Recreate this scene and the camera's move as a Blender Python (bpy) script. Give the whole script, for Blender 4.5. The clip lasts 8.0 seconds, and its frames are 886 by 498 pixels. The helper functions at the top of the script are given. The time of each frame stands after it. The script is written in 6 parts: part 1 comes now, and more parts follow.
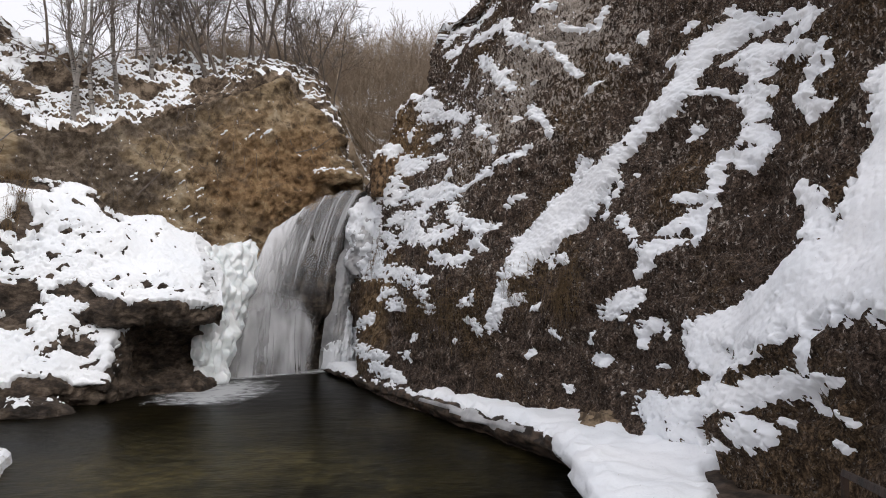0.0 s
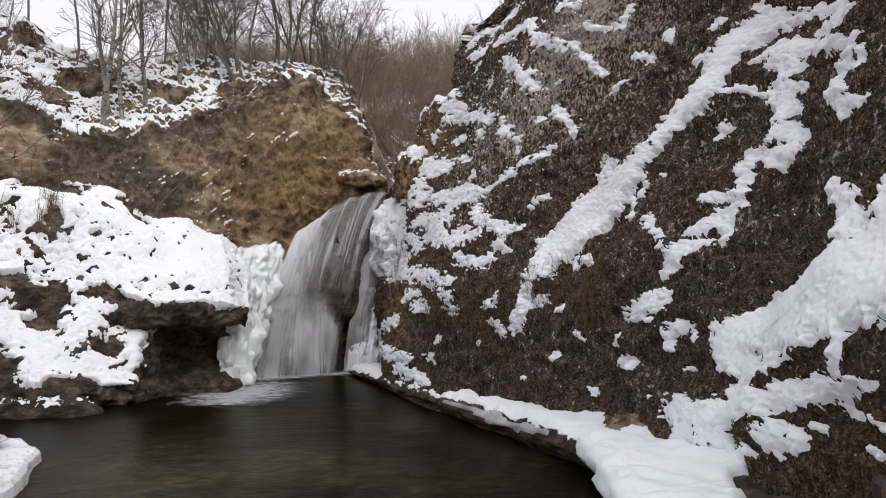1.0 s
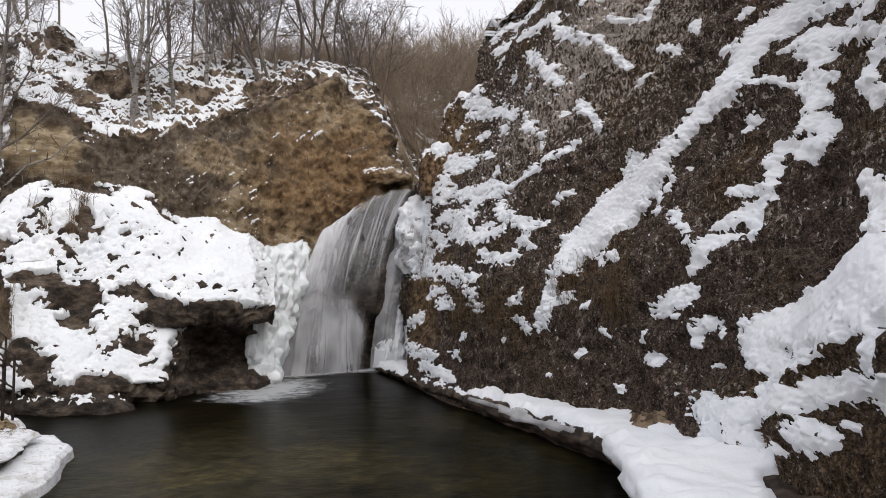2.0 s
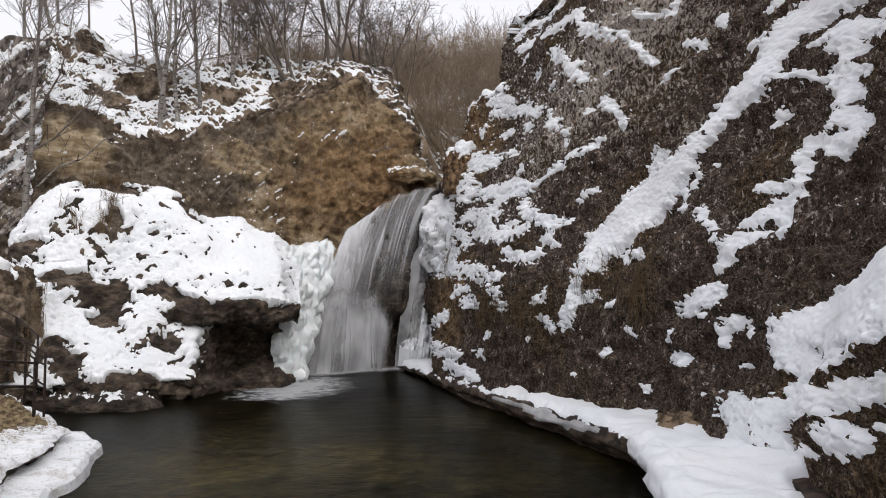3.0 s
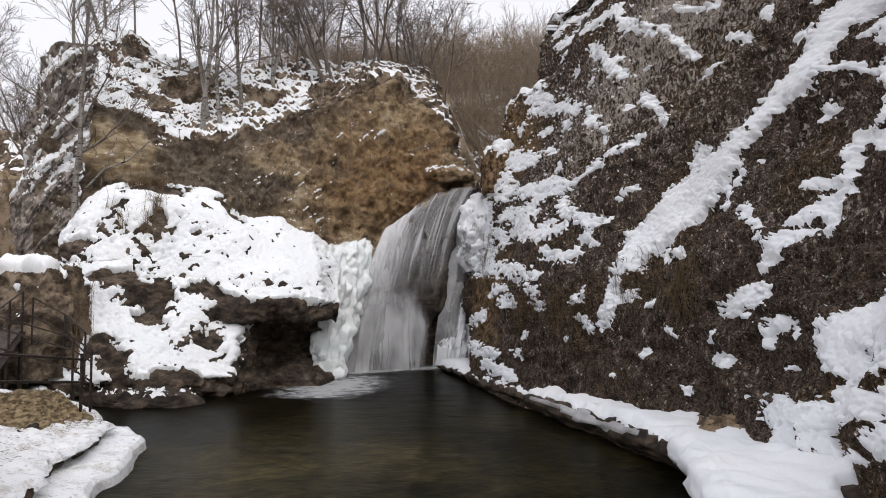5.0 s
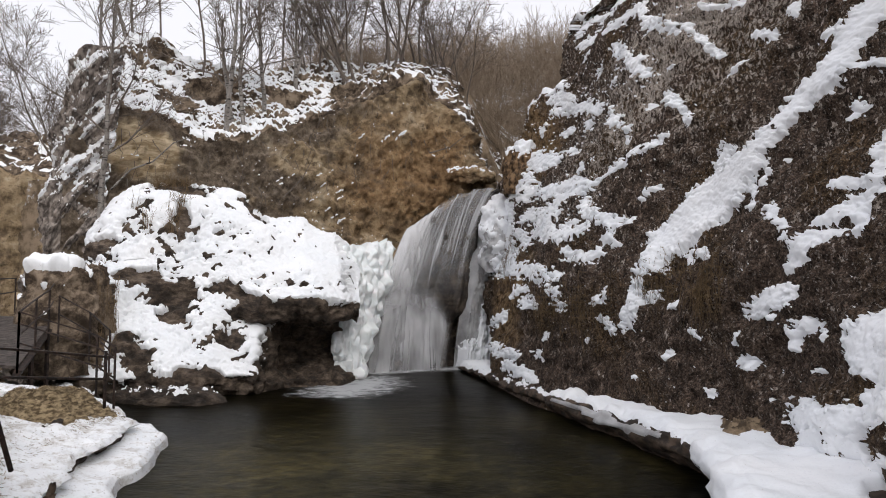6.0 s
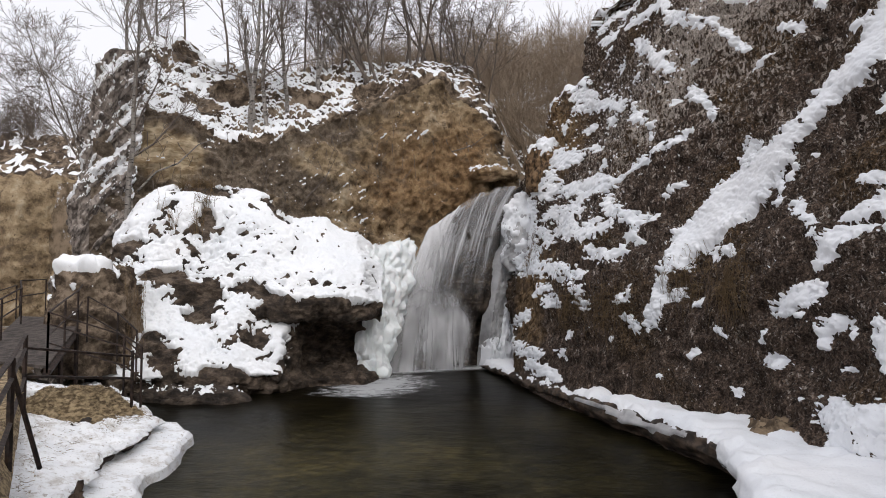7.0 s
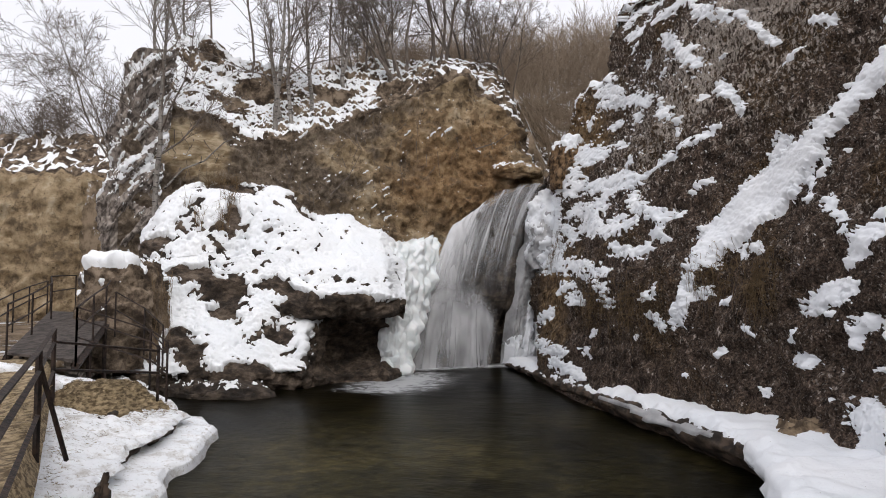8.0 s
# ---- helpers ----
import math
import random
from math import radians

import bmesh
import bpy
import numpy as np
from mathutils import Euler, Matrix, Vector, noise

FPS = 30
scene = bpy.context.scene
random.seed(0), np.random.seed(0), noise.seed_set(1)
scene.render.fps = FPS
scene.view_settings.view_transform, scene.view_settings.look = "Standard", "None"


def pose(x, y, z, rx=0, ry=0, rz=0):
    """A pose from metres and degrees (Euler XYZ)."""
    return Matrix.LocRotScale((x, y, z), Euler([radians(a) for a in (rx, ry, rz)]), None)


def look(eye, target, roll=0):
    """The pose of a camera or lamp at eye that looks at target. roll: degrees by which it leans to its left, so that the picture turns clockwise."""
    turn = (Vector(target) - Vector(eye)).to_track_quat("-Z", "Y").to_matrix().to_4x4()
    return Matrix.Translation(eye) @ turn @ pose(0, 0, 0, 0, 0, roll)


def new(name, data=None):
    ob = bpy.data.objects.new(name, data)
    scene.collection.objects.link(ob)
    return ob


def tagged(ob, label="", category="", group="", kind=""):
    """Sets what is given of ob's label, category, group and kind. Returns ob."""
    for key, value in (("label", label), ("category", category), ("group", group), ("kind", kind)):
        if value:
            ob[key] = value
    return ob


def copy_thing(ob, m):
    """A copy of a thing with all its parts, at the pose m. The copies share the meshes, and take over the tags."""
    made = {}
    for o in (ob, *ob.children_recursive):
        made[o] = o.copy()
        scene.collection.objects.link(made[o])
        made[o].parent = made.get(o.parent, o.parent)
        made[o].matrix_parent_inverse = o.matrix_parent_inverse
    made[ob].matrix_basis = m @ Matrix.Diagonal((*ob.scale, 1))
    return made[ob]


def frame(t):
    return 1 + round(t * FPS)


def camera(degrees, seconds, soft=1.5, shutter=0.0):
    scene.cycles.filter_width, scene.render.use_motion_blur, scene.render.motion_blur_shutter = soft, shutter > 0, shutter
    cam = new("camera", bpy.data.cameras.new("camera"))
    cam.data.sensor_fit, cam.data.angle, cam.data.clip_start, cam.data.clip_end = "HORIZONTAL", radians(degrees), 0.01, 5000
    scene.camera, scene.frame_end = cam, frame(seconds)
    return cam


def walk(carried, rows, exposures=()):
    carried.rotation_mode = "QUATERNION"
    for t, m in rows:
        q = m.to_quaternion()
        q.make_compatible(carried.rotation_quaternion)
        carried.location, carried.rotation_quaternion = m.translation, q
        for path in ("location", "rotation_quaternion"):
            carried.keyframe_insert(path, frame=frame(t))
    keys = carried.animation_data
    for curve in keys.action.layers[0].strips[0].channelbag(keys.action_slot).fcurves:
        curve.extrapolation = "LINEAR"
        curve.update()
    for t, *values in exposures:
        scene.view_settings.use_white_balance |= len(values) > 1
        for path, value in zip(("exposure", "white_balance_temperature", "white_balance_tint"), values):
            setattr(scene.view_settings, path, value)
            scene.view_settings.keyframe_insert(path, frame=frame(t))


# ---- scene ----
cam = camera(65.0, 8.0, 1.0)
walk(cam, [
    (0.0, pose(0.000, 0.000, 2.900, 93.652, -0.058, 0.016)),
    (0.5, pose(0.038, 0.042, 2.890, 93.677, -0.078, 1.007)),
    (1.0, pose(0.064, 0.072, 2.878, 93.852, -0.090, 2.172)),
    (1.5, pose(0.095, 0.095, 2.887, 93.679, 0.198, 3.315)),
    (3.0, pose(0.171, 0.163, 2.897, 93.458, 0.289, 6.518)),
    (3.5, pose(0.176, 0.179, 2.903, 93.394, 0.567, 7.471)),
    (4.0, pose(0.194, 0.193, 2.892, 93.427, 0.310, 8.216)),
    (4.5, pose(0.209, 0.203, 2.900, 93.402, 0.290, 8.959)),
    (6.0, pose(0.258, 0.278, 2.852, 93.583, -0.126, 11.584)),
    (6.5, pose(0.265, 0.289, 2.839, 93.670, 0.032, 12.545)),
    (7.0, pose(0.286, 0.313, 2.848, 93.508, 0.148, 13.535)),
    (7.5, pose(0.289, 0.354, 2.822, 93.542, 0.025, 14.628)),
    (8.0, pose(0.301, 0.368, 2.826, 93.341, -0.114, 15.522)),
])

# ---------- daylight: an overcast winter sky ----------
world = bpy.data.worlds.new("winter_sky")
scene.world = world
world.use_nodes = True
wn, wl = world.node_tree.nodes, world.node_tree.links
sky = wn.new("ShaderNodeTexSky")
sky.sky_type, sky.sun_disc = "NISHITA", False
sky.sun_elevation, sky.sun_rotation = radians(42), radians(143)
sky.air_density, sky.dust_density = 1.0, 5.0
grey = wn.new("ShaderNodeHueSaturation")
grey.inputs["Saturation"].default_value = 0.12
cloud = wn.new("ShaderNodeMixRGB")
cloud.inputs[0].default_value = 0.75
cloud.inputs[2].default_value = (10.55, 10.5, 11.35, 1)
wl.new(sky.outputs[0], grey.inputs["Color"])
wl.new(grey.outputs[0], cloud.inputs[1])
wl.new(cloud.outputs[0], wn["Background"].inputs[0])
wn["Background"].inputs[1].default_value = 0.10
sun = new("sun", bpy.data.lights.new("sun", "SUN"))
sun.data.energy, sun.data.angle, sun.data.color = 1.0, radians(40), (1.0, 0.97, 0.93)
sun.matrix_world = look((18, -5, 30), (-2, 22, 0))
scene.view_settings.exposure = 0.14


# ---------- materials ----------
class Mat:
    """A small helper that writes a node material step by step."""

    def __init__(self, name, rough=0.9, spec=0.3):
        self.m = bpy.data.materials.new(name)
        self.m.use_nodes = True
        self.n, self.l = self.m.node_tree.nodes, self.m.node_tree.links
        self.b = self.n["Principled BSDF"]
        self.b.inputs["Roughness"].default_value = rough
        self.b.inputs["Specular IOR Level"].default_value = spec
        self.co = self.n.new("ShaderNodeNewGeometry").outputs["Position"]
        self.obj = self.n.new("ShaderNodeTexCoord").outputs["Object"]

    def scaled(self, sx, sy, sz, co=None):
        m = self.n.new("ShaderNodeMapping")
        m.inputs["Scale"].default_value = (sx, sy, sz)
        self.l.new(co or self.co, m.inputs["Vector"])
        return m.outputs[0]

    def noise(self, scale, detail=4, rough=0.55, co=None, distort=0.0):
        t = self.n.new("ShaderNodeTexNoise")
        t.inputs["Scale"].default_value, t.inputs["Detail"].default_value = scale, detail
        t.inputs["Roughness"].default_value, t.inputs["Distortion"].default_value = rough, distort
        self.l.new(co or self.co, t.inputs["Vector"])
        return t.outputs["Fac"]

    def grain(self, *a, gain=2.4, **k):
        """Noise with its contrast stretched."""
        r = self.n.new("ShaderNodeMapRange")
        r.inputs["From Min"].default_value, r.inputs["From Max"].default_value = 0.5 - 0.5 / gain, 0.5 + 0.5 / gain
        self.l.new(self.noise(*a, **k), r.inputs["Value"])
        return r.outputs[0]

    def cells(self, scale, co=None, feature="F1", out="Distance"):
        t = self.n.new("ShaderNodeTexVoronoi")
        t.feature = feature
        t.inputs["Scale"].default_value = scale
        self.l.new(co or self.co, t.inputs["Vector"])
        return t.outputs[out]

    def ramp(self, fac, *stops):
        r = self.n.new("ShaderNodeValToRGB")
        e = r.color_ramp.elements
        while len(e) < len(stops):
            e.new(0.5)
        for k, (p, c) in zip(e, stops):
            k.position = p
            k.color = (c, c, c, 1) if isinstance(c, (int, float)) else (*c, 1)
        self.l.new(fac, r.inputs[0])
        return r.outputs[0]

    def mix(self, fac, a, b, kind="MIX"):
        m = self.n.new("ShaderNodeMixRGB")
        m.blend_type = kind
        for k, v in ((0, fac), (1, a), (2, b)):
            if isinstance(v, (int, float)):
                m.inputs[k].default_value = v if k == 0 else (v, v, v, 1)
            elif isinstance(v, tuple):
                m.inputs[k].default_value = (*v, 1)
            else:
                self.l.new(v, m.inputs[k])
        return m.outputs[0]

    def sums(self, op, a, b):
        m = self.n.new("ShaderNodeMath")
        m.operation = op
        for k, v in ((0, a), (1, b)):
            if isinstance(v, (int, float)):
                m.inputs[k].default_value = v
            else:
                self.l.new(v, m.inputs[k])
        return m.outputs[0]

    def axis(self, which, normal=False):
        s = self.n.new("ShaderNodeSeparateXYZ")
        g = self.n.new("ShaderNodeNewGeometry")
        self.l.new(g.outputs["Normal" if normal else "Position"], s.inputs[0])
        return s.outputs[which]

    def colour(self, out):
        if isinstance(out, tuple):
            self.b.inputs["Base Color"].default_value = (*out, 1)
        else:
            self.l.new(out, self.b.inputs["Base Color"])
        return self

    def put(self, name, out):
        self.l.new(out, self.b.inputs[name])
        return self

    def bump(self, height, strength=0.5, distance=0.05):
        b = self.n.new("ShaderNodeBump")
        b.inputs["Strength"].default_value, b.inputs["Distance"].default_value = strength, distance
        self.l.new(height, b.inputs["Height"])
        if self.b.inputs["Normal"].links:
            self.l.new(self.b.inputs["Normal"].links[0].from_socket, b.inputs["Normal"])
        self.l.new(b.outputs[0], self.b.inputs["Normal"])
        return self


def snow_material(name="snow", dirt=0.0):
    m = Mat(name, 0.8, 0.2)
    big = m.noise(0.7, 4)
    c = m.ramp(big, (0.35, (0.82, 0.84, 0.865)), (0.65, (0.89, 0.895, 0.905)))
    grain = m.ramp(m.noise(22, 4, 0.7), (0.34, 0.25), (0.44, 0.0))
    c = m.mix(grain, c, (0.64, 0.66, 0.71))
    crumbs = m.ramp(m.noise(30, 3, 0.6), (0.70, 0.0), (0.76, 0.7))
    c = m.mix(crumbs, c, (0.36, 0.31, 0.25))
    if dirt:
        smear = m.ramp(m.noise(3.0, 8, 0.75, m.scaled(1, 1, 2)), (0.50, 0.0), (0.60, dirt))
        c = m.mix(smear, c, m.ramp(m.noise(12, 5, 0.7), (0.4, (0.34, 0.29, 0.23)), (0.6, (0.62, 0.60, 0.58))))
        litter = m.ramp(m.noise(16, 5, 0.7), (0.60, 0.0), (0.63, dirt))
        c = m.mix(litter, c, (0.22, 0.165, 0.10))
    m.colour(c)
    m.bump(m.noise(2.6, 5, 0.62), 0.20, 0.08)
    m.bump(m.noise(11, 4, 0.6), 0.30, 0.03)
    m.bump(m.noise(40, 3, 0.6), 0.45, 0.010)
    return m.m


def cliff_material(name="dark_tufa"):
    m = Mat(name, 0.95, 0.12)
    hang = m.scaled(2.6, 2.6, 1.5)

    def near(place, squeeze, lo, hi, wobble=0.6):
        d = m.n.new("ShaderNodeVectorMath")
        d.operation = "DISTANCE"
        m.l.new(m.scaled(*squeeze), d.inputs[0])
        d.inputs[1].default_value = tuple(p * q for p, q in zip(place, squeeze))
        v = m.sums("ADD", m.sums("MULTIPLY", d.outputs["Value"], 0.2), m.sums("MULTIPLY", m.noise(0.8, 7, 0.72), wobble))
        return m.ramp(v, (lo, 1.0), (hi, 0.0))

    streak = m.grain(2.4, 9, 0.78, hang)
    c = m.ramp(streak, (0.22, (0.024, 0.018, 0.014)), (0.46, (0.064, 0.045, 0.034)), (0.68, (0.116, 0.084, 0.064)), (0.90, (0.21, 0.160, 0.125)))
    brown = m.ramp(m.noise(0.42, 5), (0.48, 0.0), (0.60, 0.9))
    c = m.mix(brown, c, m.ramp(m.grain(4, 8, 0.75, hang), (0.28, (0.026, 0.017, 0.010)), (0.52, (0.082, 0.054, 0.031)), (0.80, (0.17, 0.115, 0.066))))
    # fine grit, lighter and darker than the rock
    grit = m.grain(24, 5, 0.75, gain=3.0)
    c = m.mix(1.0, c, m.ramp(grit, (0.12, 0.30), (0.5, 0.95), (0.85, 2.1)), "MULTIPLY")
    # chips of bare pale stone: thick on the shoulder and the flank, thin elsewhere, hardly any low down
    down = m.scaled(1.25, 1.25, 0.7)
    shoulder = near((2.9, 17.6, 8.8), (0.7, 0.5, 0.8), 0.52, 0.78)
    core = near((2.6, 17.8, 9.6), (1.0, 0.7, 0.8), 0.44, 0.62)
    flank = near((0.5, 20.5, 7.3), (1.1, 0.5, 0.55), 0.50, 0.70)
    climb = m.ramp(m.sums("MULTIPLY", m.axis("Z"), 0.1), (0.15, 0.0), (0.60, 1.0))
    t = m.sums("ADD", m.noise(10.0, 6, 0.66, down), m.sums("MULTIPLY", m.noise(1.5, 5, 0.6, down), 0.30))
    for part_of, weight in ((shoulder, 0.075), (core, 0.08), (flank, 0.07), (climb, 0.055)):
        t = m.sums("ADD", t, m.sums("MULTIPLY", part_of, weight))
    pale = m.ramp(m.grain(14, 6, 0.75, down), (0.20, (0.17, 0.142, 0.118)), (0.50, (0.42, 0.36, 0.305)), (0.85, (0.68, 0.61, 0.55)))
    c = m.mix(m.ramp(t, (0.785, 0.0), (0.815, 1.0)), c, pale)
    # rust where water seeps at the corner by the crest
    rust = m.ramp(m.grain(2.5, 9, 0.75, hang), (0.30, (0.055, 0.034, 0.018)), (0.5, (0.17, 0.108, 0.055)), (0.75, (0.32, 0.225, 0.13)))
    c = m.mix(near((-1.7, 26.2, 8.4), (1, 0.4, 0.75), 0.50, 0.62), c, rust)
    c = m.mix(near((-2.2, 23.5, 2.6), (1, 0.4, 0.6), 0.44, 0.58), c, rust)
    # lichen and grit: two sizes of pale flecks, thicker in places
    high = m.ramp(m.sums("MULTIPLY", m.axis("Z"), 0.1), (0.10, 0.35), (0.60, 1.0))
    patchy = m.sums("MULTIPLY", high, m.ramp(m.noise(0.55, 5, 0.6), (0.40, 0.15), (0.54, 1.0)))
    for scale, edge in ((10.0, 0.25), (19.0, 0.32)):
        warp = m.n.new("ShaderNodeVectorMath")
        warp.operation = "ADD"
        m.l.new(m.co, warp.inputs[0])
        t = m.n.new("ShaderNodeTexNoise")
        t.inputs["Scale"].default_value, t.inputs["Detail"].default_value = scale * 1.3, 4
        m.l.new(m.co, t.inputs["Vector"])
        shrink = m.n.new("ShaderNodeVectorMath")
        shrink.operation = "SCALE"
        shrink.inputs["Scale"].default_value = 2.0 / scale
        m.l.new(t.outputs["Color"], shrink.inputs[0])
        m.l.new(shrink.outputs[0], warp.inputs[1])
        cell = m.cells(scale, warp.outputs[0])
        keep = m.n.new("ShaderNodeSeparateColor")
        m.l.new(m.cells(scale, warp.outputs[0], out="Color"), keep.inputs[0])
        fleck = m.sums("MULTIPLY", m.ramp(cell, (edge - 0.08, 1.0), (edge, 0.0)), m.ramp(keep.outputs[0], (0.30, 0.0), (0.34, 1.0)))
        c = m.mix(m.sums("MULTIPLY", fleck, patchy), c, m.ramp(keep.outputs[1], (0.2, (0.15, 0.125, 0.105)), (0.9, (0.50, 0.46, 0.42))))
    # shade of small pits painted into the colour as scattered near-black spots
    pit_shade = m.ramp(m.noise(7, 7, 0.78), (0.37, 0.95), (0.44, 0.0))
    c = m.mix(pit_shade, c, (0.012, 0.009, 0.007))
    m.colour(c)
    m.bump(m.noise(1.6, 9, 0.7), 0.7, 0.25)
    m.bump(m.noise(8, 7, 0.75), 0.8, 0.08)
    m.bump(streak, 0.4, 0.05)
    return m.m


def ochre_material():
    m = Mat("ochre_clay", 0.95, 0.15)
    a = m.grain(1.1, 9, 0.72)
    c = m.ramp(a, (0.25, (0.15, 0.11, 0.072)), (0.45, (0.32, 0.236, 0.146)), (0.62, (0.455, 0.345, 0.218)), (0.82, (0.55, 0.455, 0.325)))
    # rust in the middle of the face
    seat = m.n.new("ShaderNodeVectorMath")
    seat.operation = "DISTANCE"
    m.l.new(m.co, seat.inputs[0])
    seat.inputs[1].default_value = (-6.6, 28.0, 7.6)
    rust = m.ramp(m.sums("ADD", m.sums("MULTIPLY", seat.outputs["Value"], 0.12), m.sums("MULTIPLY", m.noise(0.5, 6, 0.65), 0.7)), (0.56, 0.9), (0.82, 0.0))
    c = m.mix(rust, c, m.ramp(m.grain(2.2, 8, 0.75), (0.25, (0.15, 0.088, 0.044)), (0.55, (0.31, 0.19, 0.096)), (0.85, (0.44, 0.30, 0.165))))
    # grey-brown soil washed down at the far side
    wash = m.ramp(m.sums("ADD", m.sums("MULTIPLY", m.axis("X"), -0.05), m.sums("MULTIPLY", m.noise(0.35, 6, 0.65, m.scaled(1, 1, 1.5)), 0.9)), (0.88, 0.0), (1.06, 0.85))
    wash = m.sums("MULTIPLY", wash, m.ramp(m.sums("MULTIPLY", m.axis("X"), -0.02), (0.36, 1.0), (0.42, 0.0)))
    c = m.mix(wash, c, m.ramp(m.grain(3, 8, 0.78), (0.30, (0.085, 0.066, 0.052)), (0.55, (0.185, 0.147, 0.115)), (0.80, (0.31, 0.255, 0.205))))
    clods = m.ramp(m.noise(2.3, 9, 0.74), (0.55, 0.0), (0.62, 0.75))
    c = m.mix(clods, c, m.ramp(m.noise(9, 4), (0.35, (0.060, 0.044, 0.031)), (0.65, (0.15, 0.112, 0.076))))
    # dark specks in the clay's colour, standing for shade inside small holes
    pit_shade = m.ramp(m.noise(6.5, 6, 0.74), (0.61, 0.0), (0.66, 0.85))
    c = m.mix(pit_shade, c, (0.030, 0.022, 0.015))
    # a bare pale sandstone panel near the wall's corner
    d = m.n.new("ShaderNodeVectorMath")
    d.operation = "DISTANCE"
    m.l.new(m.scaled(1, 1, 1.2), d.inputs[0])
    d.inputs[1].default_value = (-15.0, 21.9, 9.4)
    panel = m.ramp(m.sums("ADD", m.sums("MULTIPLY", d.outputs["Value"], 0.3), m.sums("MULTIPLY", m.noise(0.9, 6, 0.65), 0.5)), (0.56, 0.95), (0.70, 0.0))
    c = m.mix(panel, c, m.ramp(m.grain(2.0, 8, 0.7, m.scaled(0.5, 0.5, 2.2)), (0.35, (0.40, 0.29, 0.17)), (0.65, (0.74, 0.60, 0.41))))
    m.colour(c)
    m.bump(m.noise(1.5, 8, 0.68), 0.9, 0.25)
    m.bump(m.noise(7, 8, 0.78), 1.0, 0.10)
    return m.m


def soil_material():
    m = Mat("brown_soil", 0.95, 0.15)
    c = m.ramp(m.grain(1.6, 9, 0.75), (0.34, (0.055, 0.040, 0.029)), (0.52, (0.15, 0.112, 0.080)), (0.70, (0.31, 0.24, 0.175)))
    m.colour(c)
    m.bump(m.noise(2.0, 8, 0.72), 1.0, 0.2)
    return m.m


def boulder_material(name="wet_boulder", tone=1.3):
    m = Mat(name, 0.8, 0.3)
    a = m.grain(1.8, 9, 0.74, m.scaled(1, 1, 1.8))
    c = m.ramp(a, (0.32, tuple(k * tone for k in (0.020, 0.015, 0.011))), (0.55, tuple(k * tone for k in (0.062, 0.045, 0.033))), (0.75, tuple(k * tone for k in (0.13, 0.10, 0.075))))
    m.colour(c)
    m.bump(m.noise(2.2, 8, 0.65), 0.9, 0.2)
    m.bump(m.noise(11, 6, 0.7), 0.7, 0.04)
    return m.m


def ground_material():
    m = Mat("hill_ground", 0.95, 0.15)
    c = m.ramp(m.grain(0.9, 8, 0.7), (0.35, (0.10, 0.072, 0.045)), (0.7, (0.28, 0.21, 0.145)))
    white = m.ramp(m.noise(0.6, 8, 0.72), (0.56, 0.0), (0.61, 1.0))
    c = m.mix(white, c, (0.75, 0.77, 0.80))
    m.colour(c)
    m.bump(m.noise(1.2, 8, 0.7), 0.9, 0.3)
    return m.m


def pool_material():
    m = Mat("pool_water", 0.30, 0.10)
    m.b.inputs["IOR"].default_value = 1.2
    a = m.noise(0.22, 6, 0.62)
    c = m.ramp(a, (0.36, (0.010, 0.009, 0.005)), (0.50, (0.033, 0.028, 0.012)), (0.66, (0.078, 0.062, 0.025)))
    # stones of the bed showing dimly in the shallow middle
    d = m.n.new("ShaderNodeVectorMath")
    d.operation = "DISTANCE"
    m.l.new(m.scaled(1, 0.7, 1), d.inputs[0])
    d.inputs[1].default_value = (-3.0, 7.5, 0)
    # dims outward: deeper bed, and the cliff's dark reflection painted into the colour
    depth_and_reflection = m.ramp(m.sums("ADD", m.sums("MULTIPLY", d.outputs["Value"], 0.11), m.sums("MULTIPLY", m.noise(0.5, 5), 0.3)), (0.25, 1.0), (0.72, 0.12))
    bed = m.ramp(m.noise(3.4, 7, 0.72), (0.36, 0.35), (0.52, 0.95), (0.66, 1.9))
    c = m.mix(1.0, m.mix(1.0, c, depth_and_reflection, "MULTIPLY"), bed, "MULTIPLY")
    m.colour(c)
    m.bump(m.noise(1.1, 3, 0.5, m.scaled(1, 1.6, 1)), 0.14, 0.2)
    m.bump(m.noise(5.0, 4, 0.55, m.scaled(1, 2.2, 1)), 0.16, 0.06)
    return m.m


def ice_material(name="ice", lo=(0.70, 0.735, 0.735), hi=(0.90, 0.915, 0.92)):
    m = Mat(name, 0.35, 0.5)
    c = m.ramp(m.noise(1.4, 4), (0.3, lo), (0.7, hi))
    m.colour(c)
    m.b.inputs["Subsurface Weight"].default_value = 0.1
    m.b.inputs["Subsurface Radius"].default_value = (0.10, 0.14, 0.16)
    m.bump(m.noise(4, 5, 0.6), 0.5, 0.06)
    return m.m


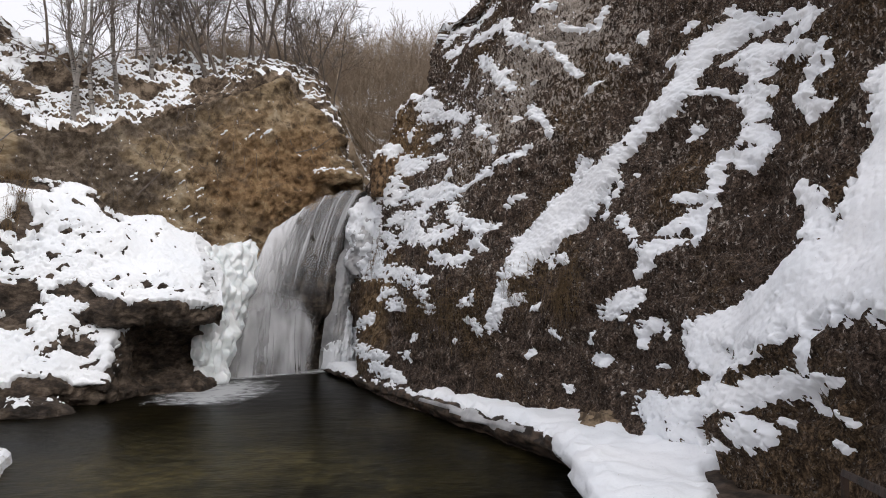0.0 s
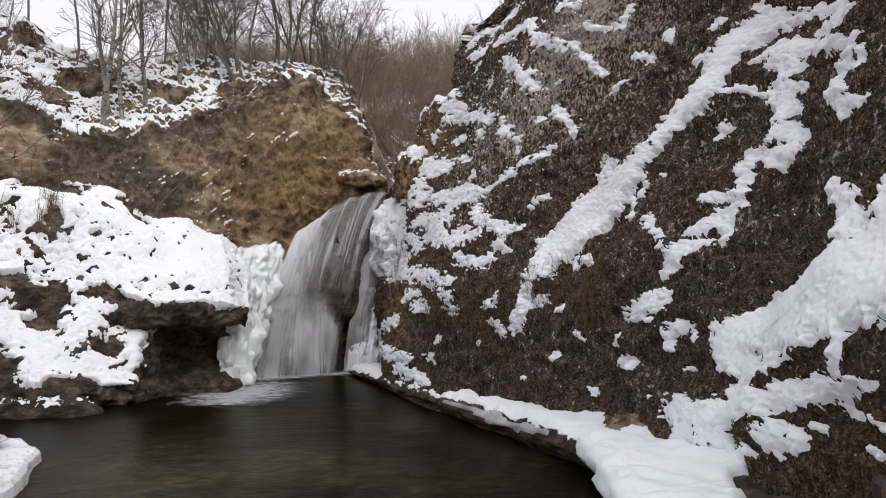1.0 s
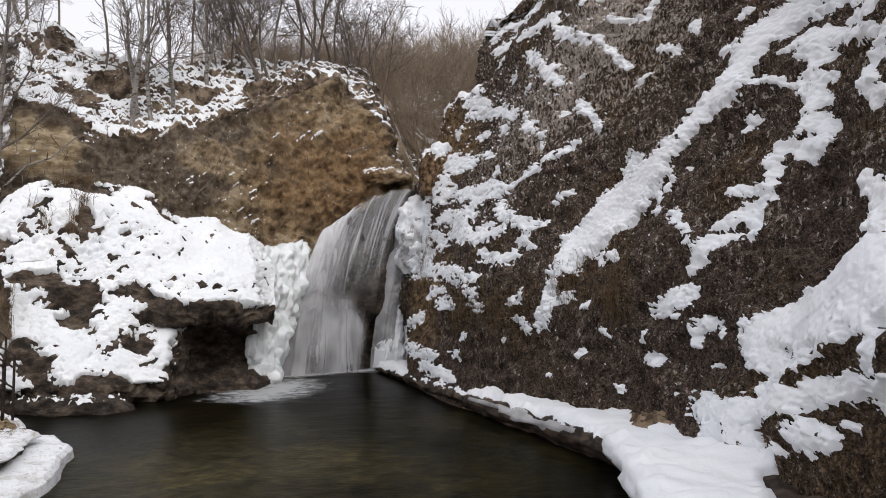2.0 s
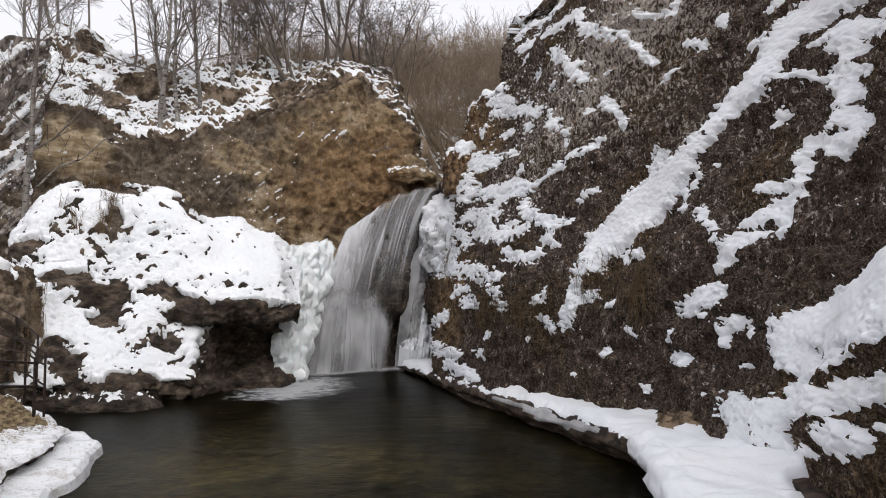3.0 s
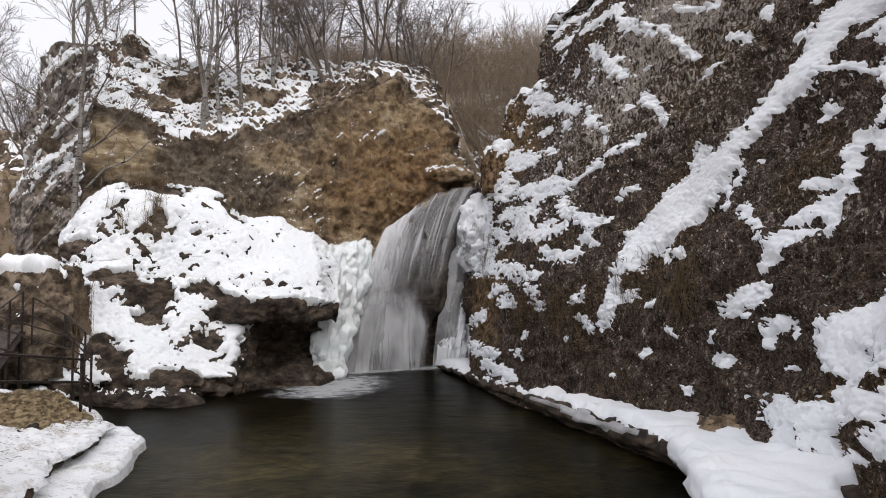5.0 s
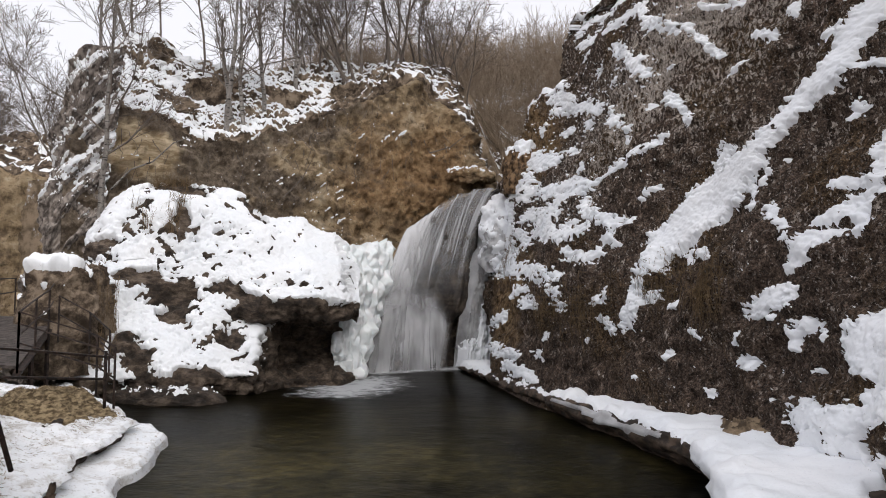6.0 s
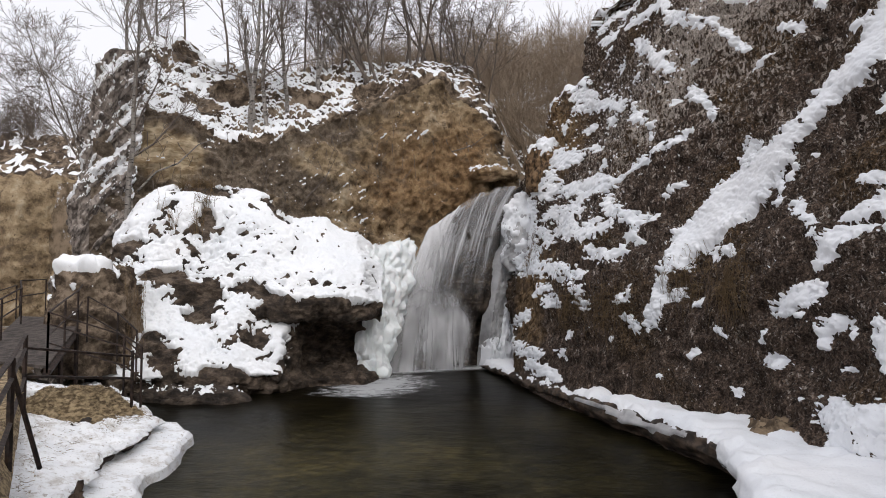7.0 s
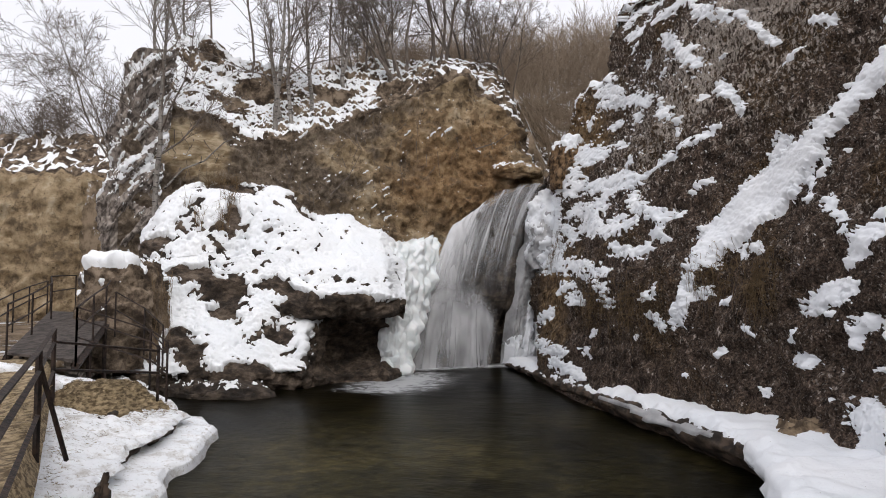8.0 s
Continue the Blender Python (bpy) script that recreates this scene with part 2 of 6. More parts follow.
def veil_material():
    """Falling water: white threads over clear gaps, by streaks along the flow kept in the sheet's own uv."""
    m = Mat("falling_water", 0.4, 0.3)
    uv = m.n.new("ShaderNodeTexCoord").outputs["UV"]
    a = m.noise(1.0, 6, 0.62, m.scaled(38, 1.1, 1, uv), 0.12)
    b = m.noise(1.0, 6, 0.62, m.scaled(9, 0.7, 1, uv), 0.3)
    thin = m.n.new("ShaderNodeAttribute")
    thin.attribute_name = "thin"
    milk = m.n.new("ShaderNodeAttribute")
    milk.attribute_name = "milk"
    t = m.sums("ADD", m.sums("ADD", m.sums("MULTIPLY", a, 0.55), m.sums("MULTIPLY", b, 0.85)), m.sums("MULTIPLY", milk.outputs["Fac"], 0.42))
    alpha = m.ramp(t, (0.64, 0.0), (0.82, 0.16), (1.02, 0.58), (1.32, 0.92))
    m.colour((0.63, 0.625, 0.635))
    m.put("Alpha", m.sums("MULTIPLY", alpha, thin.outputs["Fac"]))
    return m.m


def bark_material(name, lo, hi, spots=False):
    m = Mat(name, 0.9, 0.2)
    a = m.noise(6, 5, 0.6, m.scaled(1, 1, 0.4))
    c = m.ramp(a, (0.3, lo), (0.7, hi))
    if spots:
        c = m.mix(m.ramp(m.noise(9, 3, 0.6, m.scaled(0.6, 0.6, 2.2)), (0.55, 0.0), (0.62, 1.0)), c, (0.035, 0.03, 0.027))
    m.colour(c)
    m.bump(a, 0.5, 0.02)
    return m.m


def plain_material(name, lo, hi, scale=8, rough=0.7, metal=0.0, stretch=(1, 1, 1)):
    m = Mat(name, rough, 0.3)
    a = m.grain(scale, 6, 0.6, m.scaled(*stretch))
    m.colour(m.ramp(a, (0.3, lo), (0.7, hi)))
    m.b.inputs["Metallic"].default_value = metal
    m.bump(a, 0.4, 0.02)
    return m.m


TRODDEN = snow_material("trodden_snow", 0.6)
SNOW, TUFA, OCHRE, WET = snow_material(), cliff_material(), ochre_material(), boulder_material()
GROUND, POOL, ICE, VEIL = ground_material(), pool_material(), ice_material(), veil_material()
SOIL = soil_material()
BLACK = boulder_material("black_wet_rock", 0.8)
GREY_ICE = ice_material("grey_ice", (0.24, 0.235, 0.235), (0.52, 0.515, 0.515))
BIRCH = bark_material("birch_bark", (0.13, 0.115, 0.10), (0.36, 0.33, 0.30), True)
TWIG = bark_material("bare_twigs", (0.10, 0.082, 0.070), (0.235, 0.195, 0.165))
BRUSH = bark_material("brown_brush", (0.19, 0.145, 0.105), (0.40, 0.315, 0.235))
ROCK = plain_material("grey_rock", (0.075, 0.062, 0.054), (0.33, 0.285, 0.25), 3.2, 0.9, 0.0, (1.8, 1.8, 0.8))
HAY = bark_material("hanging_grass", (0.10, 0.066, 0.034), (0.26, 0.18, 0.10))
IRON = plain_material("rusty_iron", (0.018, 0.014, 0.013), (0.055, 0.036, 0.028), 9, 0.65, 0.3)
DECK = plain_material("weathered_deck", (0.034, 0.027, 0.023), (0.088, 0.071, 0.061), 5, 0.8, 0.0, (1, 1, 1))
STRAW = plain_material("straw", (0.105, 0.074, 0.042), (0.36, 0.275, 0.165), 13, 0.95, 0.0, (1.0, 0.5, 1.6))
RUST = plain_material("rusty_rock", (0.045, 0.028, 0.016), (0.26, 0.165, 0.09), 5, 0.9, 0.0, (1.6, 1.6, 0.7))
TAN = plain_material("brown_stone", (0.065, 0.045, 0.028), (0.27, 0.20, 0.13), 4, 0.9)
LEDGE = plain_material("ledge_stone", (0.020, 0.014, 0.010), (0.092, 0.064, 0.045), 3, 0.7, 0.0, (1, 1, 2.5))


def foam_material():
    m = Mat("foam", 0.6, 0.3)
    m.colour((0.82, 0.83, 0.84))
    thin = m.n.new("ShaderNodeAttribute")
    thin.attribute_name = "thin"
    swirl = m.sums("ADD", m.noise(1.6, 7, 0.70, m.scaled(1, 1.4, 1), 1.6), m.sums("MULTIPLY", thin.outputs["Fac"], 0.34))
    m.put("Alpha", m.sums("MULTIPLY", m.ramp(swirl, (0.60, 0.0), (0.78, 1.0)), m.ramp(thin.outputs["Fac"], (0.0, 0.0), (0.40, 0.55))))
    return m.m


FOAM = foam_material()


# ---------- noise and the plan of the large forms (pure arithmetic) ----------
_perm = np.random.RandomState(7).permutation(256)
_perm = np.concatenate([_perm, _perm, _perm])
_grad = np.random.RandomState(11).normal(size=(256, 3))
_grad /= np.linalg.norm(_grad, axis=1)[:, None]


def perlin(p):
    """Gradient noise, about -1 to 1, for an array of points (..., 3)."""
    p = np.asarray(p, float)
    i = np.floor(p).astype(int)
    f = p - i
    w = f * f * f * (f * (f * 6 - 15) + 10)
    i &= 255
    out = 0
    for a in (0, 1):
        wa = w[..., 0] if a else 1 - w[..., 0]
        for b in (0, 1):
            wb = w[..., 1] if b else 1 - w[..., 1]
            for c in (0, 1):
                wc = w[..., 2] if c else 1 - w[..., 2]
                h = _perm[_perm[_perm[i[..., 0] + a] + i[..., 1] + b] + i[..., 2] + c]
                g = _grad[h]
                d = g[..., 0] * (f[..., 0] - a) + g[..., 1] * (f[..., 1] - b) + g[..., 2] * (f[..., 2] - c)
                out = out + wa * wb * wc * d
    return out * 1.6


def fbm(p, size=1.0, octaves=4, gain=0.5, seed=0.0):
    p = np.asarray(p, float) / size + seed * 17.31
    total, amp = 0, 1.0
    for _ in range(octaves):
        total = total + amp * perlin(p)
        p, amp = p * 2.03 + 5.7, amp * gain
    return total


def ridged(p, size=1.0, octaves=4, gain=0.5, seed=0.0):
    p = np.asarray(p, float) / size + seed * 13.7
    total, amp = 0, 1.0
    for _ in range(octaves):
        total = total + amp * (1 - 2 * np.abs(perlin(p)))
        p, amp = p * 2.03 + 3.1, amp * gain
    return total


def smooth(a, b, x):
    t = np.clip((x - a) / (b - a), 0, 1)
    return t * t * (3 - 2 * t)


class Line:
    """A rounded line on the plan, by its length s; left() is the unit vector to its left."""

    def __init__(self, points, soft=0.7):
        p = np.array(points, float)
        d = np.concatenate([[0], np.cumsum(np.linalg.norm(np.diff(p, axis=0), axis=1))])
        self.length = d[-1]
        self.s = np.linspace(0, d[-1], int(d[-1] / 0.1) + 1)
        x, y = np.interp(self.s, d, p[:, 0]), np.interp(self.s, d, p[:, 1])
        k = np.exp(-0.5 * (np.arange(-30, 31) * 0.1 / soft) ** 2)
        k /= k.sum()
        pad = lambda v: np.convolve(np.concatenate([v[0] + (np.arange(-30, 0)) * (v[1] - v[0]), v, v[-1] + np.arange(1, 31) * (v[-1] - v[-2])]), k, "valid")
        self.x, self.y = pad(x), pad(y)
        tx, ty = np.gradient(self.x), np.gradient(self.y)
        n = np.hypot(tx, ty)
        self.lx, self.ly = -ty / n, tx / n

    def at(self, s):
        return np.interp(s, self.s, self.x), np.interp(s, self.s, self.y)

    def left(self, s):
        a, b = np.interp(s, self.s, self.lx), np.interp(s, self.s, self.ly)
        n = np.hypot(a, b)
        return a / n, b / n


# the foot of the dark cliff, from the gully behind the fall to the near side
CLIFF = Line([(4.5, 32.5), (-1.4, 30.2), (-3.5, 27.6), (-2.75, 22.6), (-1.1, 18.0), (1.2, 15.2), (3.0, 12.3), (3.6, 9.3), (4.1, 6.0), (4.5, 2.0), (4.8, -6.0)])
# the foot of the ochre wall behind the fall, from the far left round to the gully
WALL = Line([(-16.7, 20.2), (-15.2, 21.2), (-13.2, 23.2), (-9.2, 26.4), (-6.2, 28.6), (-3.9, 29.6), (-2.4, 33.5), (-2.0, 38.0)], 0.6)


def cliff_base(s, z):
    """The dark cliff without its roughness."""
    x, y = CLIFF.at(s)
    lx, ly = CLIFF.left(s)
    corner = smooth(15.0, 9.5, s)
    steep = np.interp(z, [-1, 0, 7.0, 8.4, 10.15, 10.6, 12.5, 13.1, 13.5, 16.0], [0, 0, 0.35, 1.25, 1.7, 3.0, 3.45, 3.6, 5.2, 6.6])
    off = (1 - corner) * (0.33 * z + 0.012 * np.maximum(z - 9, 0) ** 2) + corner * steep
    off = off - 0.35 * np.exp(-((z - 3.0) / 1.2) ** 2)
    return np.stack([x + lx * off, y + ly * off, z + 0 * s], -1)


def wall_base(s, t):
    """The ochre wall: t 0 to 1 is the face up to its rim, 1 to 2 the slope above it."""
    x, y = WALL.at(s)
    lx, ly = WALL.left(s)
    rim = np.interp(s, [0, 1.5, 2.8, 4.5, 6, 8, 10.5, 13, 14.5, 16, 17.5, 23], [9.3, 9.6, 9.3, 8.4, 8.7, 9.6, 10.9, 12.0, 11.4, 9.6, 7.9, 7.6])
    rise = np.interp(s, [0, 1.0, 2.5, 5, 9, 13, 16, 17.5, 23], [2.6, 3.5, 3.8, 4.0, 3.6, 2.2, 2.2, 2.0, 2.0])
    back = np.interp(s, [0, 2, 5, 9, 14, 16.5, 23], [2.2, 3.0, 4.0, 5.0, 3.4, 1.4, 1.0])
    a, b = np.minimum(t, 1), np.maximum(t - 1, 0)
    z = -0.6 + a * (rim + 0.6) + b * rise
    off = -(0.9 * np.sin(a * 2.6) * 0.35) + 0.13 * z * a
    bx, by = 0.25 * lx - 0.22, 0.25 * ly + 0.72
    return np.stack([x + lx * off + bx * b * back, y + ly * off + by * b * back, z], -1)


def ground_height(x, y):
    """The ground sheet: the pool's bed, the plateaus, the hill behind, out to the horizon."""
    start = np.interp(x, [-60, -22, -16, -9, -5.5, -3.4, 0, 8], [31, 30, 26.5, 32.0, 33.0, 30.0, 31.0, 34])
    crest = np.interp(x, [-60, -26, -22, -16, -9, -5.5, -3.4, 0, 8], [8.2, 8.6, 9.0, 11.0, 12.4, 12.6, 7.4, 8.0, 16])
    top = np.interp(x, [-80, -40, -27, -15, -9, -3, 10, 40], [12, 12.5, 14.5, 17.6, 19.0, 21.2, 21.6, 20])
    d = y - start
    hill = crest + np.maximum(top - crest, 0.5) * smooth(0, 34, d) ** 0.8
    h = np.where(d > 0, hill, -1.1)
    # the plateau over the dark cliff
    foot = np.interp(y, CLIFF.y[::-1], CLIFF.x[::-1])
    h = np.where((x > foot + 7.5) & (y < 40), 16.5, h)
    # the near bank and the ground behind the camera
    near = np.interp(y, [-60, -1.5, 0.6, 2.0, 4.0, 6.0, 10.0, 13, 20], [6, 4.5, 3.0, -1.0, -4.4, -6.8, -9.6, -10.8, -19.5])
    h = np.where((x < near) & (y < 30), 0.55 + 0.65 * smooth(0.3, 1.5, near - x), h)
    return h


# ---------- builders ----------
def mesh_object(name, verts, faces, mat, parent=None, smooth_shade=True, uv=None):
    """Mesh from arrays; faces are an (n, 3) or (n, 4) array."""
    me = bpy.data.meshes.new(name)
    verts, faces = np.asarray(verts, float), np.asarray(faces, int)
    n, k = faces.shape
    me.vertices.add(len(verts))
    me.vertices.foreach_set("co", verts.ravel())
    me.loops.add(n * k)
    me.loops.foreach_set("vertex_index", faces.ravel())
    me.polygons.add(n)
    me.polygons.foreach_set("loop_start", np.arange(n) * k)
    if uv is not None:
        layer = me.uv_layers.new(name="flow")
        layer.data.foreach_set("uv", np.asarray(uv)[faces.ravel()].ravel())
    me.update(calc_edges=True)
    me.polygons.foreach_set("use_smooth", np.full(n, smooth_shade))
    me.materials.append(mat)
    me.validate()
    ob = new(name, me)
    ob.parent = parent
    return ob


def empty(name, place=(0, 0, 0)):
    ob = new(name)
    ob.location = place
    return ob


def grid_faces(ny, nx):
    i = np.arange(ny * nx).reshape(ny, nx)
    return np.stack([i[:-1, :-1], i[:-1, 1:], i[1:, 1:], i[1:, :-1]], -1).reshape(-1, 4)


def normals(P):
    n = np.cross(np.gradient(P, axis=1), np.gradient(P, axis=0))
    return n / (np.linalg.norm(n, axis=-1, keepdims=True) + 1e-9)


def eased(P, r):
    """A grid of points averaged over r steps each way, twice."""
    for _ in range(2):
        for ax in (0, 1):
            pad = [(0, 0)] * 3
            pad[ax] = (r + 1, r)
            c = np.cumsum(np.pad(P, pad, mode="edge"), axis=ax)
            n = P.shape[ax]
            P = (np.take(c, range(2 * r + 1, 2 * r + 1 + n), ax) - np.take(c, range(n), ax)) / (2 * r + 1)
    return P


def packed(verts, faces):
    used, inverse = np.unique(faces, return_inverse=True)
    return verts[used], inverse.reshape(faces.shape)


def pieces(mask):
    """Numbers the connected pieces of a mask on a grid."""
    lab = np.where(mask, np.arange(1, mask.size + 1).reshape(mask.shape), 0)
    while True:
        old = lab
        lab = lab.copy()
        for a, b in ((np.s_[1:], np.s_[:-1]), (np.s_[:-1], np.s_[1:])):
            lab[a] = np.where(mask[a], np.maximum(lab[a], lab[b]), 0)
            lab[:, a] = np.where(mask[:, a], np.maximum(lab[:, a], lab[:, b]), 0)
        # run each row and column through at once
        lab = np.where(mask, lab, 0)
        if np.array_equal(lab, old):
            return lab


def snow_sheet(P, N, depth, label, crumbs_label, least=260, up=0.5):
    """Snow lying on a form: depth > 0 is covered; big pieces are things, the crumbs are one object."""
    lift = N * 1.0
    lift[..., 2] += up
    lift /= np.linalg.norm(lift, axis=-1, keepdims=True)
    S = P + lift * depth[..., None]
    face_in = (depth[:-1, :-1] > 0) | (depth[1:, :-1] > 0) | (depth[:-1, 1:] > 0) | (depth[1:, 1:] > 0)
    lab = pieces(face_in)
    F = grid_faces(*P.shape[:2])
    V = S.reshape(-1, 3)
    ids, counts = np.unique(lab[lab > 0], return_counts=True)
    flat, crumbs = lab.ravel(), []
    for k, c in zip(ids, counts):
        if c >= least:
            v, f = packed(V, F[flat == k])
            tagged(mesh_object("snow_patch", v, f, SNOW), label, "snow patch", label)
        else:
            crumbs.append(k)
    if crumbs:
        v, f = packed(V, F[np.isin(flat, crumbs)])
        tagged(mesh_object("snow_crumbs", v, f, SNOW), crumbs_label, "snow", kind="stuff")


def bar(a, b, r=0.02, r2=None, sides=6):
    """Vertices and faces of a straight bar from a to b."""
    a, b = np.array(a, float), np.array(b, float)
    d = (b - a) / (np.linalg.norm(b - a) + 1e-9)
    e = np.cross(d, [0.3, 0.2, 0.9] if abs(d[2]) < 0.9 else [1, 0, 0])
    e /= np.linalg.norm(e)
    f = np.cross(d, e)
    t = np.arange(sides) * 2 * np.pi / sides + np.pi / sides
    ring = np.cos(t)[:, None] * e + np.sin(t)[:, None] * f
    v = np.concatenate([a + ring * r, b + ring * (r2 or r), [a], [b]])
    i = np.arange(sides)
    j = (i + 1) % sides
    q = np.concatenate([np.stack([i, j, j + sides], 1), np.stack([i, j + sides, i + sides], 1),
                        np.stack([j, i, np.full(sides, 2 * sides)], 1), np.stack([i + sides, j + sides, np.full(sides, 2 * sides + 1)], 1)])
    return v, q


def joined(parts):
    vs, fs, n = [], [], 0
    for v, f in parts:
        vs.append(v)
        fs.append(f + n)
        n += len(v)
    return np.concatenate(vs), np.concatenate(fs)

def strokes_field(a, b, strokes):
    """Signed depth inside patches: each has a squeeze along a and a run of (a, b, half width)."""
    out, size = np.full(a.shape, -9.0), np.zeros(a.shape)
    for squeeze, run in strokes:
        run = list(run) * (2 if len(run) == 1 else 1)
        lo = [min(r[k] - r[2] / (squeeze if k == 0 else 1) for r in run) - 1.0 for k in (0, 1)]
        hi = [max(r[k] + r[2] / (squeeze if k == 0 else 1) for r in run) + 1.0 for k in (0, 1)]
        sel = (a > lo[0]) & (a < hi[0]) & (b > lo[1]) & (b < hi[1])
        if not sel.any():
            continue
        x, y = a[sel] * squeeze, b[sel]
        best, wide = out[sel], size[sel]
        for (x0, y0, w0), (x1, y1, w1) in zip(run[:-1], run[1:]):
            x0, x1 = x0 * squeeze, x1 * squeeze
            dx, dy = x1 - x0, y1 - y0
            t = np.clip(((x - x0) * dx + (y - y0) * dy) / (dx * dx + dy * dy + 1e-9), 0, 1)
            w = w0 + (w1 - w0) * t
            here = w - np.hypot(x - x0 - t * dx, y - y0 - t * dy)
            wide = np.where(here > best, w, wide)
            best = np.maximum(best, here)
        out[sel], size[sel] = best, wide
    return out, size


# ---------- ground, pool ----------
def build_ground():
    x = np.concatenate([-np.geomspace(1200, 62, 14), np.arange(-60, 45.1, 0.5), np.geomspace(48, 1200, 14)])
    y = np.concatenate([-np.geomspace(900, 22, 12), np.arange(-20, 80.1, 0.5), np.geomspace(84, 1500, 14)])
    X, Y = np.meshgrid(x, y)
    Z = ground_height(X, Y)
    P = np.stack([X, Y, 0 * X], -1)
    near = (np.abs(X) < 62) & (Y < 82) & (Z > 3)
    Z = Z + np.where(near, fbm(P, 9, 4) * 0.9 + fbm(P, 2.2, 3, seed=2) * 0.25, 0)
    P[..., 2] = Z
    tagged(mesh_object("ground", P.reshape(-1, 3), grid_faces(*X.shape)[:, ::-1], GROUND), "brown winter ground with patches of thin snow", "ground", kind="structure")


def build_pool():
    x, y = np.arange(-30, 8.01, 0.4), np.arange(-12, 30.01, 0.4)
    X, Y = np.meshgrid(x, y)
    P = np.stack([X, Y, 0 * X], -1)
    tagged(mesh_object("water", P.reshape(-1, 3), grid_faces(*X.shape)[:, ::-1], POOL), "dark olive-green pool of clear cold water below the fall", "water", kind="structure")


# ---------- the dark cliff and its snow ----------
def cliff_surface(ds=0.034, dz=0.03, s0=4.0, s1=38.0, z1=15.5):
    s = np.arange(s0, s1, ds)
    z = np.arange(-0.4, z1, dz)
    S, Zz = np.meshgrid(s, z)
    B = cliff_base(S, Zz)
    N = normals(B)
    hang = B * np.array([1, 1, 0.35])
    beds = B @ np.array([[0.8, 0, 0], [0, 0.8, 0], [0.5, 0.3, 1.8]])
    D = 0.55 * fbm(B, 5.0, 2, seed=1) + (0.09 + 0.08 * smooth(20, 25, S)) * ridged(B, 1.9, 3, seed=2) + 0.10 * fbm(hang, 0.7, 3, seed=3) + 0.09 * fbm(beds, 0.5, 3, 0.6, seed=12) + 0.06 * fbm(B, 0.24, 3, 0.7, seed=4)
    D = D * smooth(-0.4, 1.2, Zz)
    return S, Zz, B + N * D[..., None], N


def build_cliff(strokes):
    S, Zz, P, N = cliff_surface()
    half = P[::2, ::2]
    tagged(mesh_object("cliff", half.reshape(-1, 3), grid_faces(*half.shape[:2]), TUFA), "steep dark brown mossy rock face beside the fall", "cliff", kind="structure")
    cliff_cover(strokes, S, Zz, P, 0.0, 22.02)
    cliff_cover(strokes, *cliff_surface(0.021, 0.019, 22.0, 36.0, 13.0)[:3], 22.0, 40.0)


def cliff_cover(strokes, S, Zz, P, s0, s1):
    """The snow on one stretch of the cliff."""
    keep = (S[0] >= s0) & (S[0] <= s1)
    S, Zz, P = S[:, keep], Zz[:, keep], P[:, keep]
    field, size = strokes_field(S, Zz, strokes)
    Q = np.stack([np.interp(S, [0, 22, 40], [0, 12, 31]), Zz, 0 * S], -1)
    lobes = 0.035 * fbm(Q, 0.45, 2, 0.6, seed=5) + 0.074 * fbm(Q, 0.13, 5, 0.8, seed=6)
    holes = 0.40 * np.maximum(fbm(Q, 0.40, 4, 0.65, seed=7) - 0.62, 0)
    hold = normals(P)[..., 2] - 0.30
    lacy = 0.16 * smooth(23.5, 20.0, S) + 0.03
    m = np.clip(field, -9, 0.30) + 0.012 + 0.045 * smooth(20, 17, S) + (lobes + lacy * np.clip(hold, -0.5, 0.5)) * np.clip(size / 0.13, 0.35, 1.0) - holes * np.clip(size / 0.30, 0, 1)
    # crumbs of snow caught on small holds, mostly high on the far half
    dust = (fbm(Q * np.array([1, 1.3, 1]), 0.085, 3, 0.65, seed=8) - 1.20 - 0.10 * smooth(22, 27, S) + 0.45 * np.clip(hold, -0.5, 0.5) + 0.38 * fbm(Q, 1.9, 3, seed=9) + 0.30 * smooth(24, 20, S) * smooth(4, 6.5, Zz)) * 0.2
    m = np.maximum(m, dust)
    thick = 0.035 + 0.085 * np.clip(size / 0.35, 0, 1)
    depth = np.where(m > 0, thick * (1 - np.exp(-m / 0.045)) + 0.012, np.maximum(m * 0.8, -0.10))
    depth = depth + np.where(m > 0.01, (0.012 * fbm(Q, 0.30, 3, seed=10) + 0.016 * fbm(Q, 0.09, 3, 0.75, seed=13)) * smooth(0, .1, m), 0)
    # deep snow fills the hollows of the rock below it
    fill = smooth(0.02, 0.16, m)[..., None]
    P = P * (1 - fill) + eased(P, 9) * fill
    snow_sheet(P, normals(cliff_base(S, Zz)), depth, "thick white snow clinging to a ledge of the dark cliff", "crumbs of snow caught on the rough rock face")


